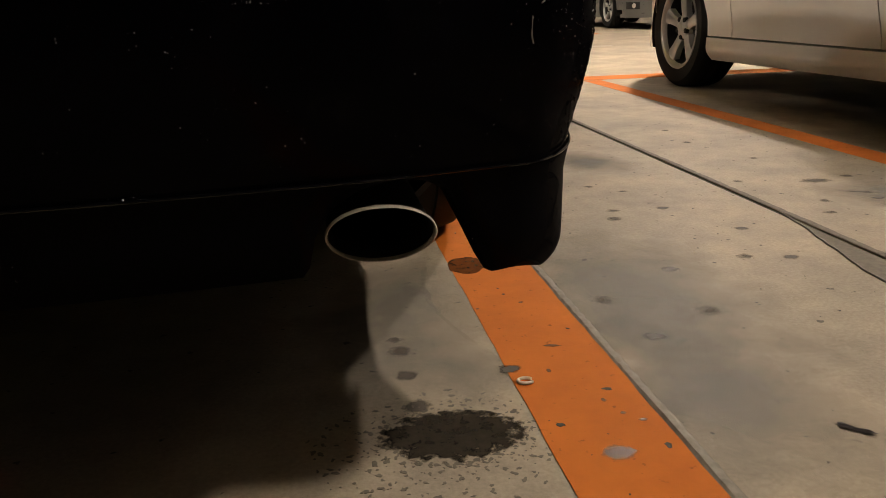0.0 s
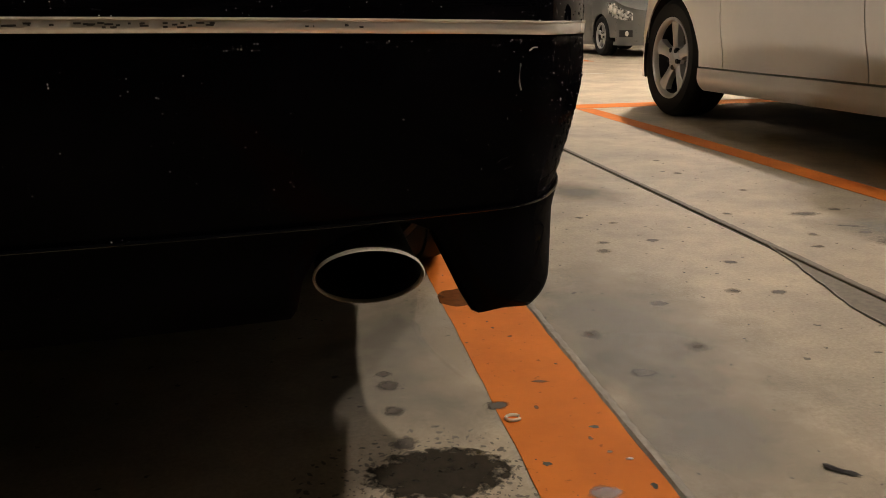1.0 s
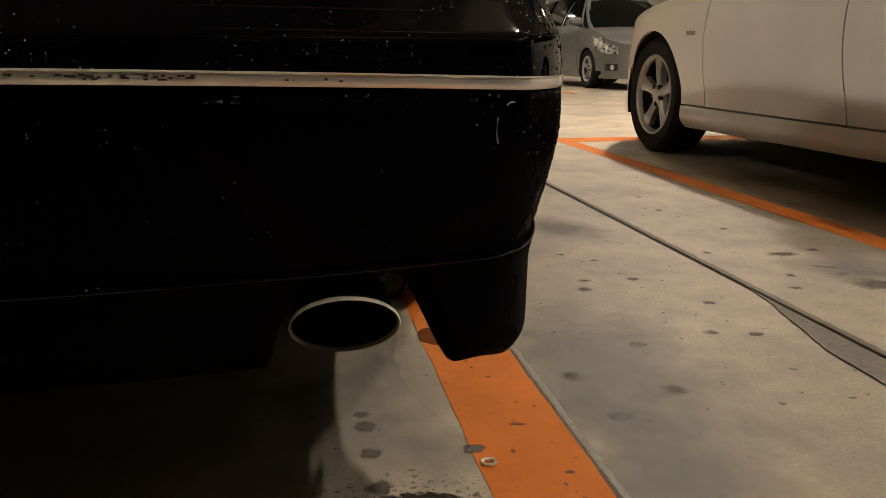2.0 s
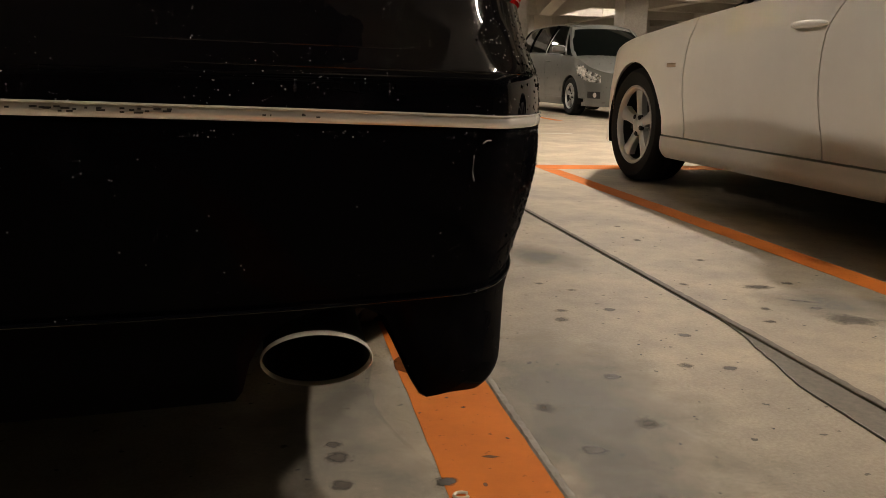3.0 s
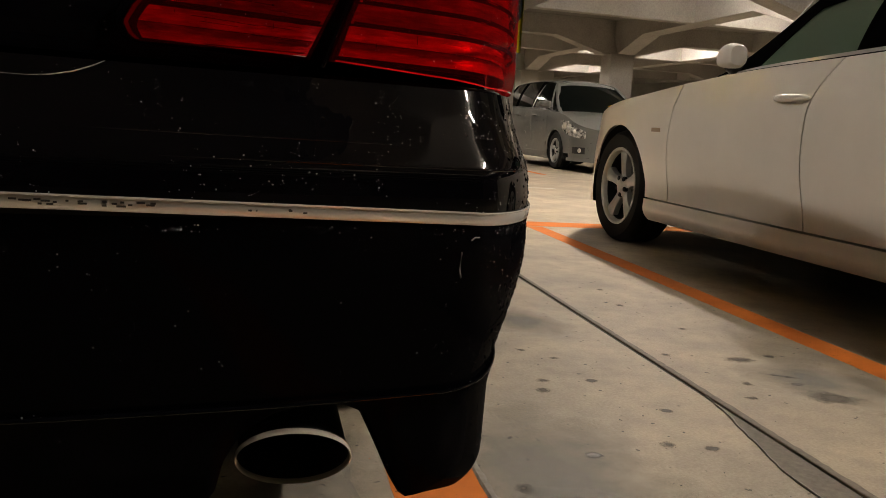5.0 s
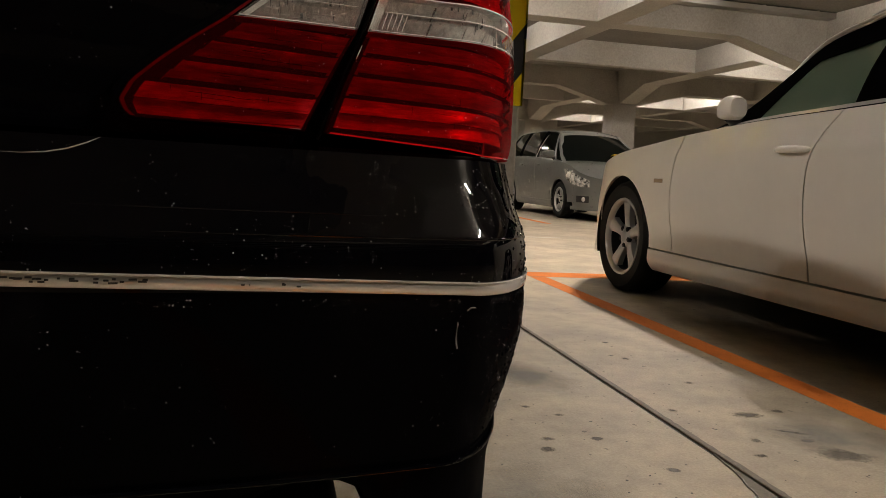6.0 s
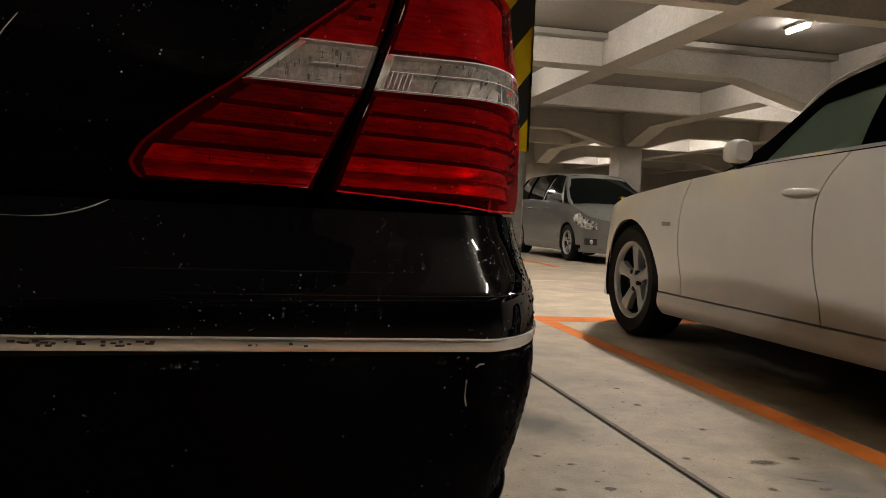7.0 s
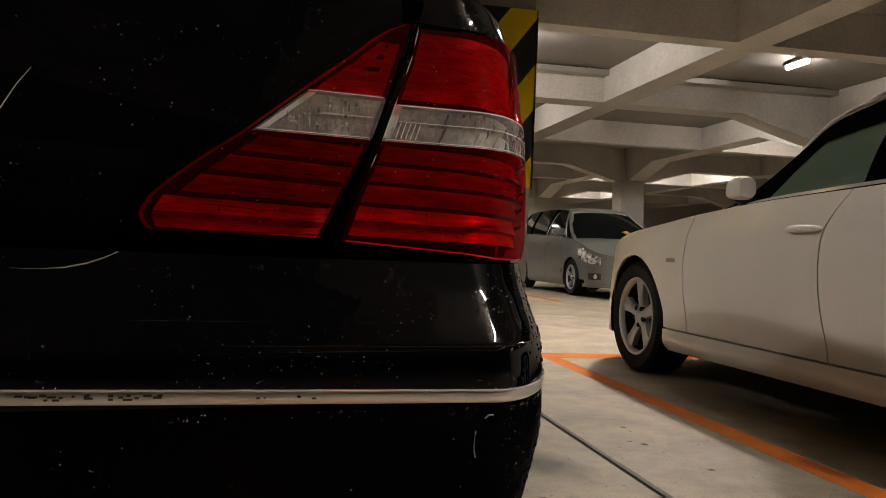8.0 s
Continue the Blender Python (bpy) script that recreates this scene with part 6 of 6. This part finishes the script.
# the mended joint: a dark strip beside the seam with a pale bead along it
bm = bmesh.new()
edge = ((0.846, 1.62), (0.832, 1.50), (0.812, 1.425), (0.788, 1.31), (0.766, 1.205), (0.759, 1.05), (0.752, 0.85), (0.748, 0.6), (0.744, 0.2), (0.744, -1.2))
rows = []
rng = random.Random(11)
for a, b in zip(edge, edge[1:]):
    for k in range(6):
        t = k / 6
        rows.append((a[0] + (b[0] - a[0]) * t + rng.uniform(-0.002, 0.002), a[1] + (b[1] - a[1]) * t))
prev = None
for x, y in rows:
    ring = [bm.verts.new(q) for q in ((x, y, 0.0001), (x + 0.004, y, 0.0012), (0.8445, y, 0.0012))]
    if prev:
        bm.faces.new((prev[0], ring[0], ring[1], prev[1]))
        bm.faces.new((prev[1], ring[1], ring[2], prev[2]))
    prev = ring
tagged(part("mended_strip", bm, damp("dark_joint_repair", (0.19, 0.165, 0.132), 0.7, 0.2)), "dark mended strip of concrete along the floor joint", "floor repair", "", "structure")
bm = bmesh.new()
add_tube(bm, [(x, y, 0.0015) for x, y in rows if y > 0.9], [0.0022 + 0.0012 * rng.random() for x, y in rows if y > 0.9], 6)
tagged(part("mortar_bead", bm, MORTAR), "pale bead of mortar along the mended strip", "floor repair", "", "structure")
bm = bmesh.new()
prev = None
for k in range(400):
    y = -1.5 + 7.0 * k / 399
    j = rng.uniform(-0.003, 0.0014)
    ring = [bm.verts.new(q) for q in ((0.858, y, 0.0001), (0.861, y, 0.0011), (0.874 + j, y, 0.0011), (0.878 + j, y, 0.0001))]
    if prev:
        for a in range(3):
            bm.faces.new((prev[a], ring[a], ring[a + 1], prev[a + 1]))
    prev = ring
tagged(part("joint_edge", bm, damp("grimy_joint_edge", (0.19, 0.162, 0.13), 0.7, 0.2)), "grimy worn edge of the floor joint", "floor repair", "", "structure")
bm = bmesh.new()
prev = None
for k in range(420):
    y = -1.0 + 6.0 * k / 419
    j, h = rng.uniform(-0.002, 0.0018), rng.uniform(0.0018, 0.0042)
    ring = [bm.verts.new(q) for q in ((0.1605 + j * 0.3, y, 0.0003), (0.165, y, h), (0.172 + j, y, h * 0.8), (0.178 + j, y, 0.0001))]
    if prev:
        for a in range(3):
            bm.faces.new((prev[a], ring[a], ring[a + 1], prev[a + 1]))
    prev = ring
tagged(part("joint_ridge", bm, damp("pale_grey_ridge", (0.30, 0.27, 0.225), 0.7, 0.2)), "pale mortar ridge along the orange line", "floor repair", "", "structure")

# litter
bm = bmesh.new()
add_tube(bm, [(0.018 + 0.0105 * math.cos(0.5 + 5.2 * k / 20), 0.902 + 0.008 * math.sin(0.5 + 5.2 * k / 20), 0.0037) for k in range(21)], 0.0024, 8)
tagged(part("plastic_ring", bm, mat("cream_plastic", (0.75, 0.68, 0.55), 0.4), smooth=True), "broken cream plastic ring lying on the line", "litter")
bm = bmesh.new()
rng = random.Random(9)
outline = [(-0.024, 0.003), (-0.019, 0.0075), (-0.011, 0.0068), (-0.006, 0.0040), (0.002, 0.0046), (0.009, 0.0062), (0.013, 0.0028), (0.021, 0.0016), (0.024, -0.0022), (0.016, -0.0040), (0.011, -0.0072), (0.004, -0.0056), (-0.003, -0.0074), (-0.009, -0.0046), (-0.017, -0.0062), (-0.021, -0.0020)]
turn = Matrix.Rotation(-0.75, 3, "Z")
top = [bm.verts.new(Vector((0.378, 0.694, 0.0012 + 0.0035 * abs(u) / 0.024 * rng.random())) + turn @ Vector((u, v, 0))) for u, v in outline]
mid = bm.verts.new((0.378, 0.694, 0.0030))
for k in range(len(top)):
    bm.faces.new((top[k], top[(k + 1) % len(top)], mid))
bmesh.ops.solidify(bm, geom=bm.faces[:], thickness=0.0006)
tagged(part("dead_leaf", bm, mat("dark_leaf", (0.03, 0.022, 0.02), 0.6)), "dark crumpled leaf on the concrete floor", "leaf")
strip("floor_dash", 2.30, 2.95, 8.22, 8.27, "short worn white line on the aisle floor", seed=9, material=mat("worn_white_paint", (0.55, 0.52, 0.47), 0.7))

# yellow cloth at the foot of the people carrier's windscreen
bm = bmesh.new()
add_grid(bm, lambda u, v: (5.53 + 0.37 * u + 0.02 * math.sin(7 * v), 12.74 + 0.20 * v + 0.03 * math.sin(5 * u), 1.035 + 0.10 * math.sin(math.pi * min(1, 0.15 + v)) * (0.7 + 0.3 * math.sin(6 * u + 1)) + 0.012 * math.sin(23 * u + 9 * v)), 26, 14)
bmesh.ops.solidify(bm, geom=bm.faces[:], thickness=0.006)
tagged(part("duster", bm, mat("yellow_cloth", (0.60, 0.42, 0.03), 0.9), None, smooth=True), "crumpled yellow duster on the car bonnet", "cloth")


# ---- water on the black car ----
def bead(bm, place, normal, r, flat=0.55, n=7):
    nrm = Vector(normal).normalized()
    a = nrm.orthogonal().normalized()
    b = nrm.cross(a)
    c = Vector(place) - nrm * r * 0.12
    rings = []
    for h, q in ((0.0, 1.0), (0.62, 0.72)):
        rings.append([bm.verts.new(c + (a * math.cos(2 * math.pi * k / n) + b * math.sin(2 * math.pi * k / n)) * r * q + nrm * r * flat * h) for k in range(n)])
    tip = bm.verts.new(c + nrm * r * flat)
    for k in range(n):
        bm.faces.new((rings[0][k], rings[0][(k + 1) % n], rings[1][(k + 1) % n], rings[1][k]))
        bm.faces.new((rings[1][k], rings[1][(k + 1) % n], tip))


def beads(count, p0, p1, z0, z1, wz, rz, seed, small, large, out=0.0, clump=0.0, material=None):
    rng = random.Random(seed)
    bm = bmesh.new()
    made = 0
    while made < count:
        p, z = rng.uniform(p0, p1), rng.uniform(z0, z1)
        if clump and noise.noise((p * 14, z * 22, seed)) < clump * rng.random():
            continue
        e = 0.003
        P = Vector(around(p, z, wz, rz, out))
        du = Vector(around(p + e, z, wz, rz, out)) - P
        dv = Vector(around(p, z + e, wz, rz, out)) - P
        nrm = du.cross(dv)
        if nrm.y > 0 and nrm.x < 0.2:
            nrm = -nrm
        r = small + (large - small) * rng.random() ** 2.5
        bead(bm, P, nrm, r)
        made += 1
    ob = part("water_beads", bm, material or WATER, None, smooth=True)
    ob.matrix_basis = saloon.matrix_basis.copy()
    return tagged(ob, "rain drops and pale glints clinging to the black paint", "water drops", "water drops", "stuff")


beads(300, 0.28, 0.80, 0.545, 0.645, WB, RB, 1, 0.0004, 0.0010, 0.0, 0.25)
beads(420, 0.28, 0.86, 0.37, 0.520, WB, RB, 2, 0.0006, 0.0015, 0.0, 0.35)
beads(900, 0.86, 1.16, 0.362, 0.645, WB, RB, 3, 0.0009, 0.0027)
beads(120, 0.28, 1.05, 0.27, 0.352, WZ, RZ, 4, 0.0006, 0.0014, 0.0, 0.4)
beads(260, 0.30, 0.68, 0.67, 0.93, WU, RU, 5, 0.0006, 0.0015, 0.0, 0.3)
beads(700, 0.50, 1.14, 0.665, 0.885, WU, RU, 6, 0.0004, 0.0012, 0.008)
beads(160, 0.72, 1.12, 0.89, 0.94, WU, RU, 7, 0.0007, 0.002)
beads(110, 0.30, 1.10, 0.5165, 0.5205, WB, RB, 8, 0.0008, 0.0014)
beads(60, 0.30, 1.08, 0.353, 0.361, WB, RB, 9, 0.0008, 0.002, 0.001)

# Glints on the drops, drawn as small opaque pale beads.
beads(480, 0.05, 0.86, 0.535, 0.645, WB, RB, 21, 0.0002, 0.0008, 0.0, 0.08, WATER_GLINT)
beads(170, 0.05, 0.95, 0.375, 0.518, WB, RB, 22, 0.0002, 0.0008, 0.0, 0.1, WATER_GLINT)
beads(360, 0.80, 1.14, 0.375, 0.645, WB, RB, 23, 0.0002, 0.0008, 0.0, 0.0, WATER_GLINT)
beads(300, 0.05, 0.62, 0.67, 0.93, WU, RU, 24, 0.0002, 0.0008, 0.0, 0.1, WATER_GLINT)
beads(360, 0.52, 1.10, 0.67, 0.88, WU, RU, 25, 0.0002, 0.0007, 0.009, 0.0, WATER_GLINT)
beads(70, 0.05, 1.05, 0.353, 0.360, WB, RB, 26, 0.00025, 0.001, 0.001, 0.3, WATER_GLINT)
beads(120, 0.05, 1.0, 0.514, 0.520, WB, RB, 27, 0.00025, 0.0008, 0.0, 0.2, WATER_GLINT)

# chains of drops running down the lamp
rng = random.Random(41)
bm = bmesh.new()
for p0 in (0.885, 0.918, 0.945, 0.972, 1.0, 1.035, 0.66, 0.70):
    z, z_end = (0.880, 0.672) if p0 > 0.8 else (0.80, 0.74)
    p = p0
    while z > z_end:
        p += rng.uniform(-0.0007, 0.0007)
        z -= rng.uniform(0.0012, 0.0050)
        if rng.random() < 0.75:
            c = Vector(around(p, z, WU, RU, 0.008))
            e = Vector(around(p + 0.003, z, WU, RU, 0.008)) - c
            f = Vector(around(p, z + 0.003, WU, RU, 0.008)) - c
            bead(bm, c, e.cross(f), rng.uniform(0.0006, 0.0014))
chain = part("water_beads", bm, WATER, None, smooth=True)
chain.matrix_basis = saloon.matrix_basis.copy()
tagged(chain, "chains of drops running down the red lamp", "water drops", "water drops", "stuff")

# dried runs and a fine scratch on the bumper
SCRATCH = mat("pale_scratch", (0.45, 0.44, 0.42), 0.5)
marks = new("paint_scratches")
marks.parent = saloon
for pts in (((0.770, 0.497), (0.769, 0.480), (0.771, 0.472)), ((0.779, 0.508), (0.785, 0.511), (0.793, 0.511))):
    bm = bmesh.new()
    add_tube(bm, [around(p, z, WB, RB, 0.0002) for p, z in pts], 0.0007, 6)
    part("scratch", bm, SCRATCH, marks, "fine pale scratch in the paint")

# highlights on the boot lid's edges, put in as thin chrome tubes
for pts in (((0.372, 0.6335), (0.395, 0.6335), (0.412, 0.6350), (0.428, 0.6388), (0.442, 0.6445), (0.452, 0.6500)),):
    bm = bmesh.new()
    add_tube(bm, [around(p, z, WB, RB, 0.0003) for p, z in pts], [0.0002, 0.0003, 0.0006, 0.0007, 0.0006, 0.0003], 6)
    part("boot_edge_glint", bm, CHROME, saloon, "highlight on the boot lid's lower edge, as a chrome tube", smooth=True)
bm = bmesh.new()
add_tube(bm, [around(p, z, WU, RU, -0.0006) for p, z in ((0.340, 0.745), (0.351, 0.768), (0.361, 0.789), (0.371, 0.805))], [0.0003, 0.0007, 0.0006, 0.0003], 6)
part("boot_edge_glint", bm, CHROME, saloon, "highlight on a pressed edge of the boot lid, as a chrome tube", smooth=True)
